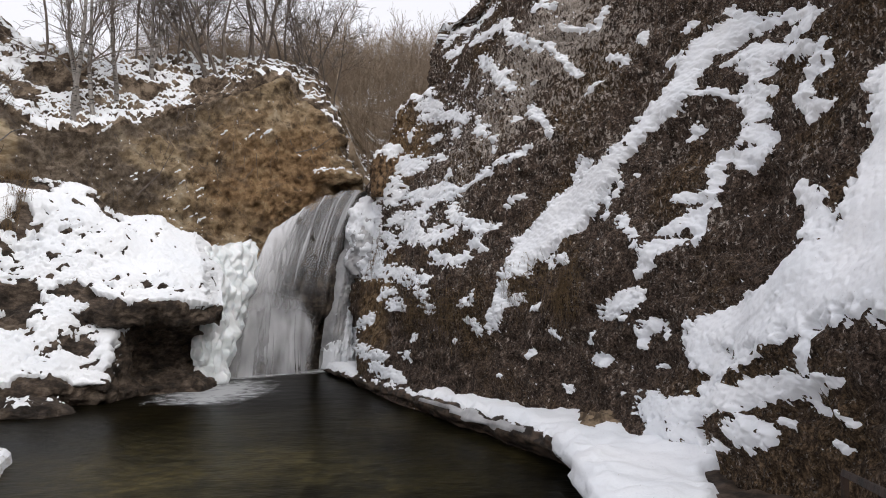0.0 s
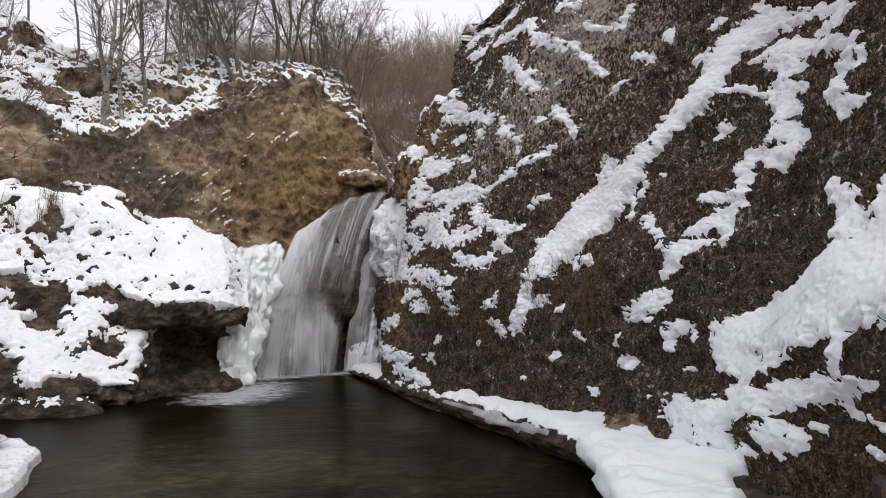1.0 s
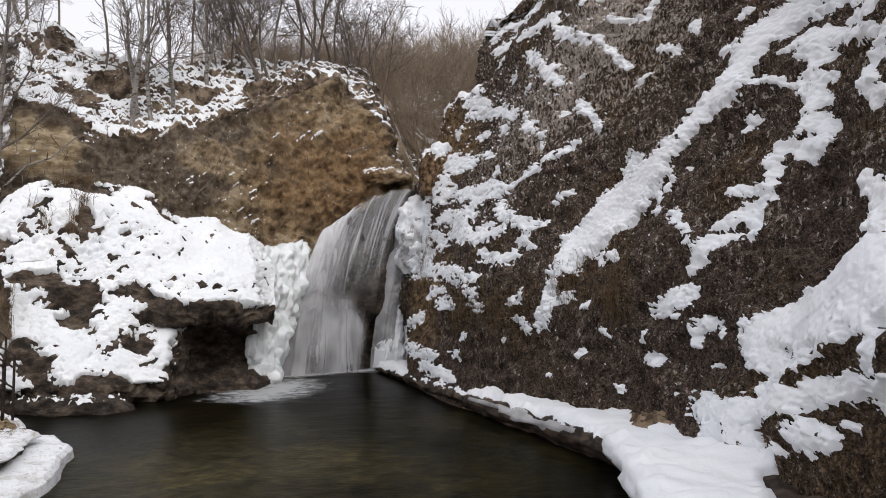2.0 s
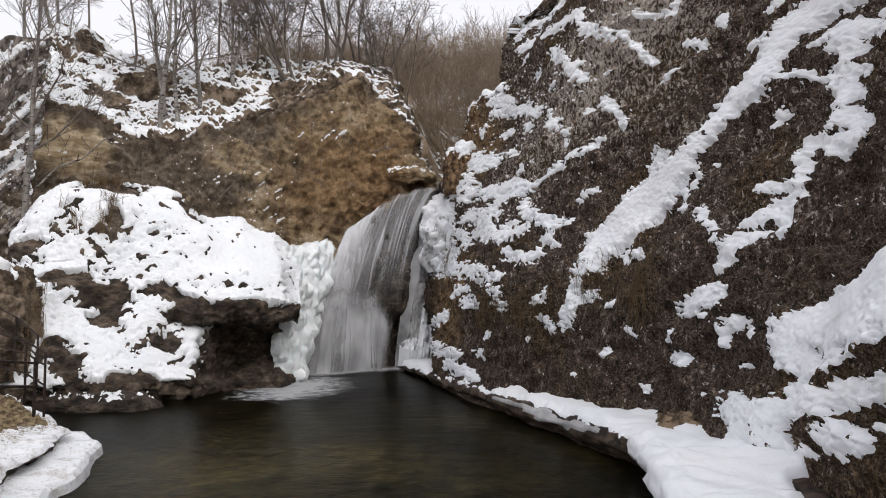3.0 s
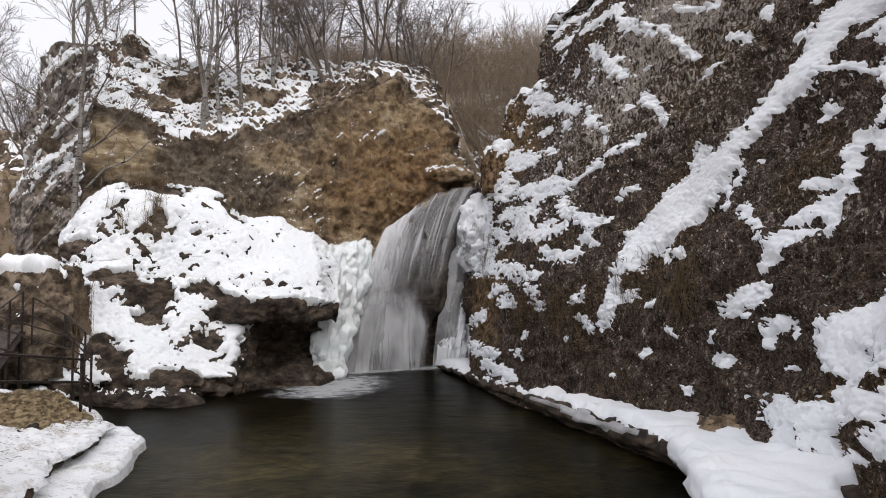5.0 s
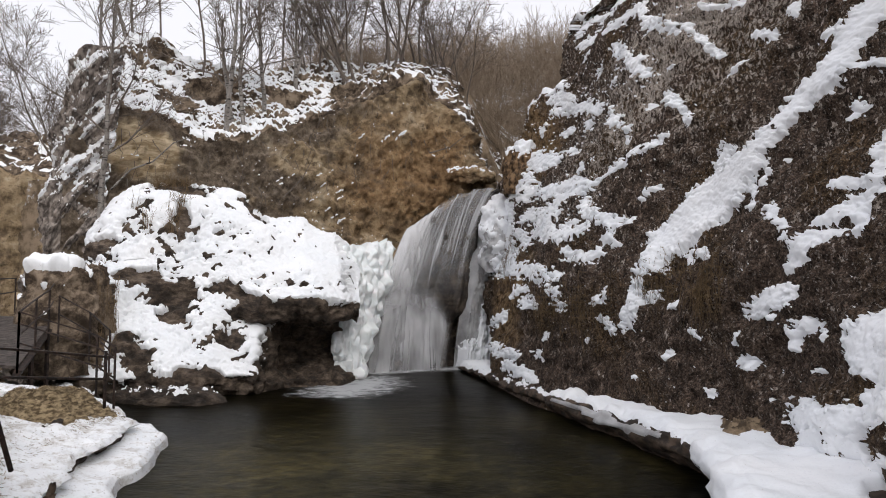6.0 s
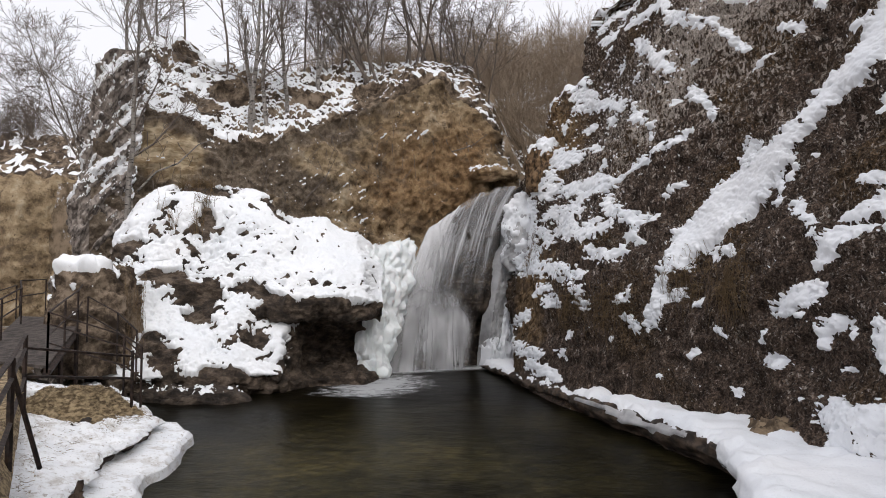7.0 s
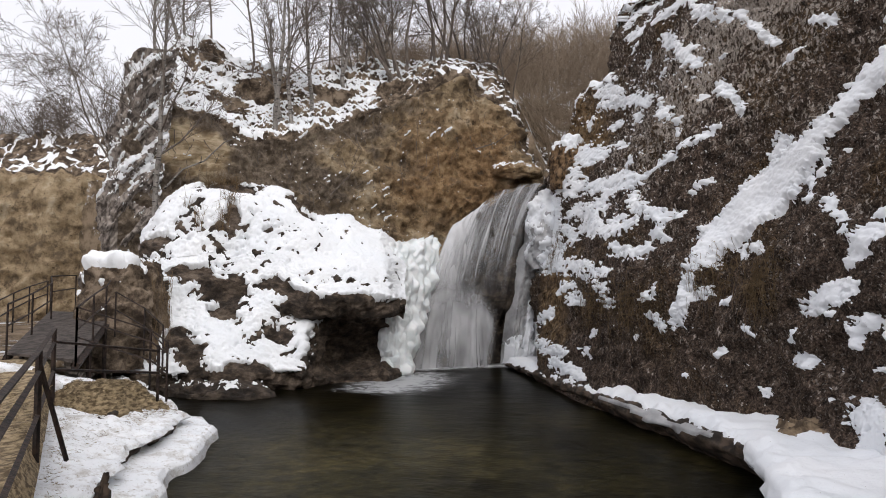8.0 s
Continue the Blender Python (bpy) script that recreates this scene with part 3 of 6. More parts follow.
# ---------- the ochre wall ----------
def build_wall():
    s = np.arange(0.0, 22.5, 0.045)
    t = np.concatenate([np.linspace(0, 1, 190), np.linspace(1, 2, 150)[1:]])
    S, T = np.meshgrid(s, t)
    B = wall_base(S, T)
    N = normals(B)
    # soil held by roots juts out at the rim, over a hollow
    rim = np.exp(-((T - 0.985) / 0.022) ** 2) * (0.10 + 0.22 * fbm(np.stack([S, 0 * S, 0 * S], -1), 0.8, 3, seed=20)) - 0.12 * np.exp(-((T - 0.93) / 0.03) ** 2)
    D = 0.50 * fbm(B, 4.0, 3, seed=21) + 0.24 * ridged(B, 1.3, 4, seed=22) + 0.11 * fbm(B, 0.45, 5, 0.68, seed=23) + rim * smooth(0.5, 1.5, S) * smooth(17, 16, S)
    P = B + N * D[..., None]
    low = 185
    tagged(mesh_object("earth_slope", P[low:].reshape(-1, 3), grid_faces(*S[low:].shape), SOIL), "brown soil slope above the earth wall, streaked with snow", "slope", kind="structure")
    tagged(mesh_object("earth_wall", P[:low + 1].reshape(-1, 3), grid_faces(*S[:low + 1].shape), OCHRE), "crumbling ochre and rust earth wall behind the fall", "cliff", kind="structure")
    n2 = normals(P)
    flat = n2[..., 2]
    lie = smooth(0.965, 1.015, T + 0.02 * fbm(P, 0.9, 3, seed=19))
    streaks = 0.75 * fbm(P * np.array([1.0, 1.0, 0.8]), 0.24, 4, 0.75, seed=24) + 0.45 * fbm(P, 0.9, 2, seed=18) + 0.6 * fbm(P, 2.8, 2, seed=27)
    m = lie * (flat - 0.37 + 0.30 * smooth(6.0, 3.5, S) - 0.30 * smooth(8.0, 10.5, S) + 0.50 * streaks) * 0.35 - (1 - lie) * 0.25
    # bare soil: hollows behind the birches and round the roots of the trees
    for s0, t0, rs, rt in ((3.55, 1.34, 0.75, 0.14), (4.8, 1.66, 1.0, 0.20), (7.9, 1.36, 0.8, 0.08), (10.2, 1.22, 0.7, 0.22), (2.6, 1.85, 0.6, 0.10), (13.6, 1.75, 0.7, 0.2), (12.0, 1.3, 0.4, 0.12)):
        e = np.hypot((S - s0) / rs, (T - t0) / rt)
        m = m - 0.45 * smooth(1.25, 0.7, e + 0.25 * fbm(P, 0.7, 3, seed=28))
    bits = [(12.45, 0.812, 0.30), (11.75, 0.817, 0.22), (10.6, 0.79, 0.12), (10.45, 0.765, 0.10), (10.85, 0.86, 0.2), (7.75, 0.777, 0.18), (7.35, 0.757, 0.22), (7.3, 0.777, 0.16), (9.65, 0.672, 0.2), (9.75, 0.652, 0.2),
            (8.55, 0.667, 0.16), (9.8, 0.571, 0.26), (9.3, 0.752, 0.16), (8.8, 0.752, 0.2), (9.0, 0.712, 0.15), (9.2, 0.672, 0.12), (10.2, 0.687, 0.15), (9.2, 0.622, 0.15), (9.5, 0.591, 0.16), (3.9, 0.932, 0.12), (4.05, 0.97, 0.22), (6.45, 0.98, 0.25)]
    specks = (fbm(P * np.array([1, 1, 1.8]), 0.26, 5, 0.72, seed=25) - 1.24 + 0.6 * np.clip(flat, -0.3, 0.5) + 0.3 * fbm(P, 3.0, 2, seed=26)) * 0.3
    for s0, t0, r in bits:
        e = np.hypot((S - s0) / (r * 0.85), (T - t0 - 0.03 * (S - s0)) * 9.5 / (r * 0.15))
        specks = np.maximum(specks, 0.35 * (1.0 - e + 0.8 * fbm(P, 0.16, 4, 0.75, seed=29)) * smooth(2.5, 1.2, e) - 0.1 * (e > 2.4))
    m = np.maximum(m, specks)
    m = m - 2 * (S > 21.0) - 2 * (T > 1.985)
    depth = np.where(m > 0, 0.05 * (1 - np.exp(-m / 0.05)) + 0.012, np.maximum(m, -0.12))
    snow_sheet(P, N, depth, "ragged snow lying on the slope above the earth wall", "thin snow caught on the earth wall", 400)


# ---------- the boulder ----------
BOULDER_A, BOULDER_B = np.array([-14.3, 17.5]), np.array([-6.7, 21.2])


def boulder_surface():
    e = (BOULDER_B - BOULDER_A) / np.linalg.norm(BOULDER_B - BOULDER_A)
    f = np.array([e[1], -e[0]])
    length = np.linalg.norm(BOULDER_B - BOULDER_A)
    u = np.linspace(0, 1, 330)
    v = np.linspace(0, 1, 340)
    U, V = np.meshgrid(u, v)
    k = np.array([0, 0.07, 0.16, 0.26, 0.36, 0.44, 0.52, 0.64, 0.78, 0.90, 1.0])
    left_f = np.array([0.6, 1.6, 1.75, 1.3, 0.75, 0.40, 0.05, -0.42, -1.1, -2.2, -4.0])
    left_z = np.array([-0.5, 0.15, 0.5, 1.15, 1.85, 2.35, 3.0, 3.6, 5.0, 6.0, 3.0])
    right_f = np.array([0.2, 0.2, -1.3, -1.5, -1.0, 0.7, 0.95, 0.4, -0.6, -1.9, -4.0])
    right_z = np.array([-0.5, 0.2, 0.5, 1.3, 2.0, 2.15, 2.5, 3.2, 4.0, 4.8, 3.0])
    w_low, w_up = smooth(0.62, 0.76, U), smooth(0.50, 0.70, U)
    w = w_low + (w_up - w_low) * smooth(0.30, 0.42, V)
    F = np.interp(V, k, left_f) * (1 - w) + np.interp(V, k, right_f) * w
    Z = np.interp(V, k, left_z) * (1 - w) + np.interp(V, k, right_z) * w
    hump = np.interp(U, [0, 0.06, 0.15, 0.3, 0.43, 0.52, 0.60, 0.66, 0.8, 0.93, 1.0], [0.48, 0.85, 0.98, 1.12, 1.11, 1.09, 1.10, 1.14, 1.17, 1.02, 0.72])
    Z = np.where(Z > 2.2, 2.2 + (Z - 2.2) * hump, Z)
    F = F - 1.2 * smooth(0.12, 0.0, U) - 1.0 * smooth(0.92, 1.0, U)
    X = BOULDER_A[0] + e[0] * length * U + f[0] * F
    Y = BOULDER_A[1] + e[1] * length * U + f[1] * F
    B = np.stack([X, Y, Z], -1)
    N = normals(B)
    broad = 0.30 * fbm(B, 2.2, 2, seed=31)
    D = broad + 0.16 * ridged(B, 0.9, 3, seed=32) - 0.11 + 0.05 * fbm(B, 0.3, 3, seed=33)
    return U, V, B + N * D[..., None], N, B + N * broad[..., None]


BARE = [(0.335, 0.875, 0.105, 0.032), (0.362, 0.758, 0.026, 0.032), (0.614, 0.872, 0.050, 0.026), (0.495, 0.720, 0.019, 0.011), (0.216, 0.558, 0.078, 0.034), (0.359, 0.484, 0.085, 0.041),
        (0.365, 0.418, 0.050, 0.045), (0.529, 0.500, 0.090, 0.026), (0.625, 0.490, 0.050, 0.026), (0.112, 0.708, 0.043, 0.028), (0.277, 0.230, 0.045, 0.045), (0.213, 0.292, 0.033, 0.038),
        (0.453, 0.165, 0.066, 0.020), (0.413, 0.351, 0.016, 0.012), (0.547, 0.301, 0.044, 0.030), (0.140, 0.493, 0.034, 0.022), (0.231, 0.794, 0.038, 0.012)]


def build_boulder():
    U, V, P, N, smooth_form = boulder_surface()
    tagged(mesh_object("boulder", P.reshape(-1, 3), grid_faces(*U.shape), WET), "huge dark wet boulder with a hollow under its lip", "boulder")
    n2 = normals(P)
    m = (N[..., 2] * 0.66 + n2[..., 2] * 0.34 - 0.14 + 0.30 * fbm(P, 0.8, 5, 0.70, seed=34)) * 0.6 - 0.30 * np.maximum(fbm(P, 0.35, 4, 0.7, seed=138) - 0.5, 0) + 0.04 * fbm(P, 0.12, 3, 0.8, seed=137)
    m = m - 0.9 * smooth(0.66, 0.74, U) * smooth(2.15, 1.9, P[..., 2])
    m = m - 0.06 * smooth(2.6, 2.2, P[..., 2]) + 0.18 * smooth(2.6, 2.2, P[..., 2]) * fbm(P, 0.6, 4, 0.65, seed=39)
    m = m - 0.8 * (P[..., 2] < 0.45)
    m = m + 0.05 * smooth(0.58, 0.48, U) * smooth(0.72, 0.60, V) * smooth(0.16, 0.24, V)
    # bare places: under the dry grass, on steep steps, along the broken middle
    for u0, v0, ru, rv in BARE:
        e = np.hypot((U - u0) / ru, (V - v0) / rv) + 0.35 * fbm(P, 0.5, 4, 0.7, seed=30)
        m = m - 0.5 * smooth(1.3, 0.85, e)
    depth = np.where(m > 0, 0.15 * (1 - np.exp(-m / 0.10)) + 0.015, np.maximum(m * 2, -0.30))
    depth = depth + np.where(m > 0.03, 0.03 * fbm(P, 0.5, 2, seed=35) + 0.025 * fbm(P, 0.16, 3, 0.7, seed=134), 0)
    snow_sheet(smooth_form, N, depth, "deep soft snow covering the top of the boulder", "bits of snow on the boulder", 300)


def build_side_rock():
    """A smaller snow-capped rock beside the boulder, by the steps."""
    U, V = np.meshgrid(np.linspace(0, 2 * np.pi, 110), np.linspace(-0.5, np.pi / 2, 70))
    B = np.stack([-13.35 + 0.95 * np.cos(V) ** 0.6 * np.cos(U), 16.2 + 0.8 * np.cos(V) ** 0.6 * np.sin(U), 1.6 + 1.9 * np.sin(V)], -1)
    N = normals(B)
    P = B + N * (0.25 * fbm(B, 1.2, 3, seed=36) + 0.10 * ridged(B, 0.5, 3, seed=37))[..., None]
    tagged(mesh_object("boulder", P.reshape(-1, 3), grid_faces(*U.shape), SOIL), "smaller dark boulder with a cap of snow beside the steps", "boulder")
    m = (N[..., 2] - 0.58 + 0.50 * fbm(P, 0.5, 4, 0.6, seed=38)) * 0.5
    depth = np.where(m > 0, 0.20 * (1 - np.exp(-m / 0.10)) + 0.02, np.maximum(m, -0.12))
    snow_sheet(P, N, depth, "cap of snow on the smaller boulder", "bits of snow on the smaller boulder", 200)


# ---------- the fall, its ice ----------
def fall_surface(nu=120, nv=150, push=0.0, u0=0.0, u1=1.0):
    U, V = np.meshgrid(np.linspace(u0, u1, nu), np.linspace(0, 1, nv))
    top = np.array([[-6.15, 25.6, 5.2], [-2.55, 28.6, 7.1]])
    base = np.array([[-7.35, 24.3, -0.1], [-4.15, 26.6, -0.1]])
    T = top[0] + U[..., None] * (top[1] - top[0])
    T[..., 2] += 0.6 * np.sin(np.clip(U, 0, 1) * np.pi)
    G = base[0] + U[..., None] * (base[1] - base[0])
    a = np.clip(V, 0, 1) ** 1.1
    P = T.copy()
    P[..., :2] = T[..., :2] + (G[..., :2] - T[..., :2]) * a[..., None]
    P[..., 2] = T[..., 2] * (1 - V ** 1.55) - 0.1 * V
    out = np.array([-0.25, -0.97])
    P[..., 0] += out[0] * (push + 0.5 * np.sin(V * np.pi) * (0.6 + 0.4 * np.sin(U * 9)))
    P[..., 1] += out[1] * (push + 0.5 * np.sin(V * np.pi) * (0.6 + 0.4 * np.sin(U * 9)))
    return U, V, P


def build_fall():
    U, V, P = fall_surface(180, 200, -0.25, -0.06, 1.1)
    N = -normals(P)
    lip = 0.70 + 0.08 * U + 0.04 * np.sin(U * 11.0)
    hollow = 0.60 * smooth(0.0, 0.08, V - lip) * smooth(0.30, 0.50, U)
    mound = 0.20 * smooth(0.66, 0.88, V) * np.exp(-((U - 0.42) / 0.26) ** 2)
    ribs = 0.10 * fbm(np.stack([U * 14, V * 2.2, 0 * U], -1), 1.0, 3, seed=40)
    P = P + N * (0.24 * fbm(P, 0.9, 4, seed=41) + ribs - hollow + mound)[..., None]
    tagged(mesh_object("fall_rock", P.reshape(-1, 3), grid_faces(*U.shape), BLACK), "black wet rock behind the falling water", "rock", kind="structure")
    fall = tagged(empty("waterfall", (-6, 24.3, 0)), "white threads of water sliding over a rounded rock", "waterfall")
    o = np.array(fall.location)

    def veil(u0, u1, v0, v1, push, seed, ragged=0.06, taper=0.0, milk=(0.3, 0.0), fan=0.0, strength=1.0):
        """milk: how white it is at its first and last edge; fan: how far the threads spread from a point at the top."""
        U, V, P = fall_surface(130, 150, push, u0, u1)
        top = v0 + taper * (U - u0) ** 1.5
        end = v1 + ragged * fbm(np.stack([U * 9, 0 * U, 0 * U + seed], -1), 1.0, 3)
        V2 = top + (np.minimum(end, 1.0) - top) * V
        rows = np.clip(V2 * 149, 0, 149)
        P = np.stack([np.stack([np.interp(rows[:, j], np.arange(150), P[:, j, c]) for j in range(U.shape[1])], 1) for c in range(3)], -1)
        N = -normals(P)
        P = P + N * (0.10 * fbm(P * np.array([1, 1, 0.25]), 0.5, 3, seed=seed))[..., None]
        k = (U - u0) / (u1 - u0)
        across = U
        if fan:
            across = 0.28 + 0.6 * (U - 0.28) / (0.30 + fan * np.maximum(V2 - 0.5, 0))
        uv = np.stack([across + 0.013 * seed, V2 + 0.21 * seed], -1).reshape(-1, 2)
        ob = mesh_object("veil", P.reshape(-1, 3) - o, grid_faces(*U.shape), VEIL, fall, uv=uv)
        fade = smooth(1.0, 0.55, V) if v1 < 1 else np.ones(V.shape)
        fade = fade * (smooth(0.0, 0.30, V) if v0 > 0 else 1) * smooth(1.0, 0.85, k) * smooth(0.0, 0.06, k) * strength
        if fan:
            fade = fade * np.clip(0.62 + 0.6 * fbm(np.stack([across * 5, V2 * 5, 0 * U], -1), 1.0, 3, seed=seed), 0.1, 1)
        white = milk[0] + (milk[1] - milk[0]) * smooth(0.0, 0.75, k)
        for name, value in (("thin", fade), ("milk", white)):
            layer = ob.data.attributes.new(name, "FLOAT", "POINT")
            layer.data.foreach_set("value", value.ravel())

    veil(0.0, 0.50, 0.0, 0.92, 0.16, 42, 0.06, milk=(1.5, 0.3))
    veil(0.0, 0.84, 0.0, 0.80, -0.02, 43, 0.08, milk=(0.9, 0.25))
    veil(0.20, 0.88, 0.0, 0.78, 0.07, 48, 0.08, milk=(0.3, 0.35))
    veil(-0.04, 0.40, 0.30, 1.0, 0.26, 44, 0.0, milk=(1.0, 0.5), strength=0.5)
    veil(-0.02, 0.66, 0.54, 1.0, 0.40, 45, 0.0, 0.30, milk=(1.2, 0.7), fan=1.6, strength=0.85)
    veil(0.10, 0.84, 0.60, 1.0, 0.52, 46, 0.0, 0.30, milk=(1.0, 0.8), fan=1.6, strength=0.85)


def lump_sheet(name, a, b, top_a, top_b, seed, label, bulge=0.5, lump=0.35, n=(90, 130), lean=0.6, cat="ice"):
    """A frozen curtain of lumps from a line on the water up to a line above it."""
    U, V = np.meshgrid(np.linspace(0, 1, n[0]), np.linspace(0, 1, n[1]))
    a, b, top_a, top_b = (np.array(k, float) for k in (a, b, top_a, top_b))
    lo = a + U[..., None] * (b - a)
    hi = top_a + U[..., None] * (top_b - top_a)
    P = lo + (hi - lo) * V[..., None]
    # the near edge stays over its foot and swings out only high up
    P[..., :2] = lo[..., :2] + (hi - lo)[..., :2] * (V ** (1 + 2.0 * (1 - U)))[..., None]
    d = b - a
    out = np.array([d[1], -d[0], 0]) / np.hypot(d[0], d[1])
    P = P + out * (bulge * np.sin(np.clip(U, 0, 1) * np.pi) ** 0.6 * (1 - 0.6 * V ** 3) - lean * V ** 4)[..., None]
    along = d / np.linalg.norm(d)
    P = P - along * (0.30 * (1 - U) * (fbm(np.stack([V * 4, 0 * V, 0 * V], -1), 1.0, 4, 0.6, seed=seed + 2) - 0.6 * smooth(0.5, 0.0, V)))[..., None]
    N = normals(P)
    hang = P * np.array([1, 1, 0.5])
    D = lump * (np.abs(fbm(hang, 0.62, 2, 0.45, seed=seed)) + 0.5 * np.abs(fbm(hang, 0.26, 2, 0.5, seed=seed + 3))) + 0.05 * lump * fbm(P, 0.12, 2, seed=seed + 1)
    P = P + N * D[..., None]
    for _ in range(7):
        P[1:-1, 1:-1] = 0.5 * P[1:-1, 1:-1] + 0.125 * (P[2:, 1:-1] + P[:-2, 1:-1] + P[1:-1, 2:] + P[1:-1, :-2])
    return tagged(mesh_object(name, P.reshape(-1, 3), grid_faces(*U.shape), ICE), label, cat)


def build_ice():
    lump_sheet("icefall", (-7.8, 22.0, -0.1), (-7.35, 23.1, -0.1), (-8.15, 20.95, 4.12), (-6.35, 25.1, 4.75), 51, "bulging bluish white icefall frozen beside the fall", 0.30, 0.34, (170, 260))
    # the frozen right edge of the fall follows the same rounded rock
    U, V, P = fall_surface(130, 200, 0.22, 0.92, 1.30)
    N = -normals(P)
    K = (U - 0.92) / 0.38
    ribs = np.stack([U * 30, V * 2.0, 0 * U], -1)
    D = 0.10 * fbm(P * np.array([1, 1, 0.4]), 0.8, 3, seed=53) + 0.06 * fbm(ribs, 1.0, 3, seed=56) + 0.05 * fbm(P, 0.16, 4, 0.7, seed=54) - 0.5 * smooth(0.10, 0.0, K)
    D = D + 1.5 * np.maximum(U - 1.02, 0) * smooth(0.75, 0.45, V) - 1.2 * np.maximum(U - 1.14, 0) * smooth(0.5, 0.8, V)
    P = P + N * D[..., None]
    tagged(mesh_object("ice_column", P.reshape(-1, 3), grid_faces(*U.shape), GREY_ICE), "grey white ice column frozen on the edge of the fall", "ice")
    Q = np.stack([U * 8, V * 8, 0 * U], -1)
    lace = fbm(Q, 0.5, 5, 0.75, seed=55)
    cap = 0.9 * smooth(0.50, 0.38, V + 0.10 * lace) * smooth(0.98, 1.06, U + 0.03 * lace)
    crest = 0.9 * smooth(0.16, 0.06, V)
    strip = 0.62 * smooth(1.05, 1.09, U) * smooth(0.42, 0.5, V)
    foot = 0.9 * smooth(0.88, 0.95, V + 0.02 * lace)
    m = np.maximum.reduce([cap, crest, strip, foot]) - 0.45 + 0.30 * lace
    depth = np.where(m > 0, 0.12 * (1 - np.exp(-m / 0.10)) + 0.01 + 0.25 * foot, np.maximum(m * 0.5, -0.10))
    snow_sheet(P, N, depth, "snow capping the frozen edge of the fall", "bits of snow on the ice", 100, 0.6)


def build_fin():
    """The grey slab of rock at the corner of the earth wall, leaning, with snow along its joints."""
    U, V = np.meshgrid(np.linspace(0, 1, 130), np.linspace(0, 1, 280))
    bl, br, tr, tl = (np.array(k) for k in ((-18.4, 18.9, -0.5), (-15.9, 19.2, -0.5), (-15.7, 20.6, 11.6), (-17.8, 20.9, 10.7)))
    P = (bl + (br - bl) * U[..., None]) * (1 - V[..., None]) + (tl + (tr - tl) * U[..., None]) * V[..., None]
    P[..., 1] += np.where(U < 0.45, 2.6, 0.9) * (2 * np.abs(U - 0.45)) ** 2.2
    P[..., 2] += -0.8 * (2 * np.abs(U - 0.75)) ** 2 * V
    N = normals(P)
    joint = P @ np.array([0.85, 0.1, -0.50])
    D = 0.25 * fbm(P, 1.6, 4, 0.6, seed=61) + 0.26 * fbm(np.stack([joint, 0 * joint, P[..., 2] * 0.12], -1), 0.45, 4, 0.65, seed=62) + 0.06 * fbm(P, 0.3, 4, 0.65, seed=63)
    P = P + N * D[..., None]
    tagged(mesh_object("rock_fin", P.reshape(-1, 3), grid_faces(*U.shape), ROCK), "leaning grey slab of rock at the corner of the earth wall", "rock")
    m = 0.8 * fbm(np.stack([joint, 0 * joint, P[..., 2] * 0.12], -1), 0.24, 3, seed=64) + 0.42 * fbm(P, 0.30, 5, 0.8, seed=65) - 0.20 + 0.25 * smooth(0.55, 0.2, U)
    m = m - 0.6 * smooth(6.0, 5.0, P[..., 2]) - 0.5 * (V > 0.99)
    depth = np.where(m > 0, 0.04 * (1 - np.exp(-m / 0.10)) + 0.01, np.maximum(m * 0.5, -0.10))
    snow_sheet(P, N, depth, "streaks of snow along the joints of the rock slab", "bits of snow on the rock slab", 120)


FAR = Line([(-60.0, 22.0), (-44.0, 25.0), (-34.0, 27.6), (-28.0, 29.6), (-22.0, 33.5), (-20.0, 40.0)], 1.0)


def build_far_wall():
    s = np.arange(0, FAR.length, 0.14)
    t = np.linspace(0, 1.5, 120)
    S, T = np.meshgrid(s, t)
    x, y = FAR.at(S)
    lx, ly = FAR.left(S)
    a, b = np.minimum(T, 1), np.maximum(T - 1, 0)
    z = 0.3 + 8.2 * a + 7.0 * b
    off = 0.8 * a + 14.0 * b
    B = np.stack([x + lx * off, y + ly * off, z], -1)
    N = normals(B)
    P = B + N * (0.7 * fbm(B * np.array([1, 1, 0.4]), 2.6, 4, seed=66) + 0.25 * ridged(B, 1.2, 3, seed=67))[..., None]
    cut = 80
    tagged(mesh_object("far_slope", P[cut:].reshape(-1, 3), grid_faces(*S[cut:].shape), SOIL), "distant brown slope with thin snow", "slope", kind="structure")
    tagged(mesh_object("far_earth_wall", P[:cut + 1].reshape(-1, 3), grid_faces(*S[:cut + 1].shape), OCHRE), "pale ochre earth wall with dark hollows farther back", "cliff", kind="structure")
    m = smooth(0.96, 1.05, T) * (0.07 + 0.42 * fbm(P, 0.9, 5, 0.7, seed=68)) - 0.2
    depth = np.where(m > 0, 0.05 * (1 - np.exp(-m / 0.10)) + 0.01, np.maximum(m, -0.12))
    snow_sheet(P, N, depth, "thin snow on the far slope over the earth wall", "bits of snow on the far slope", 200)


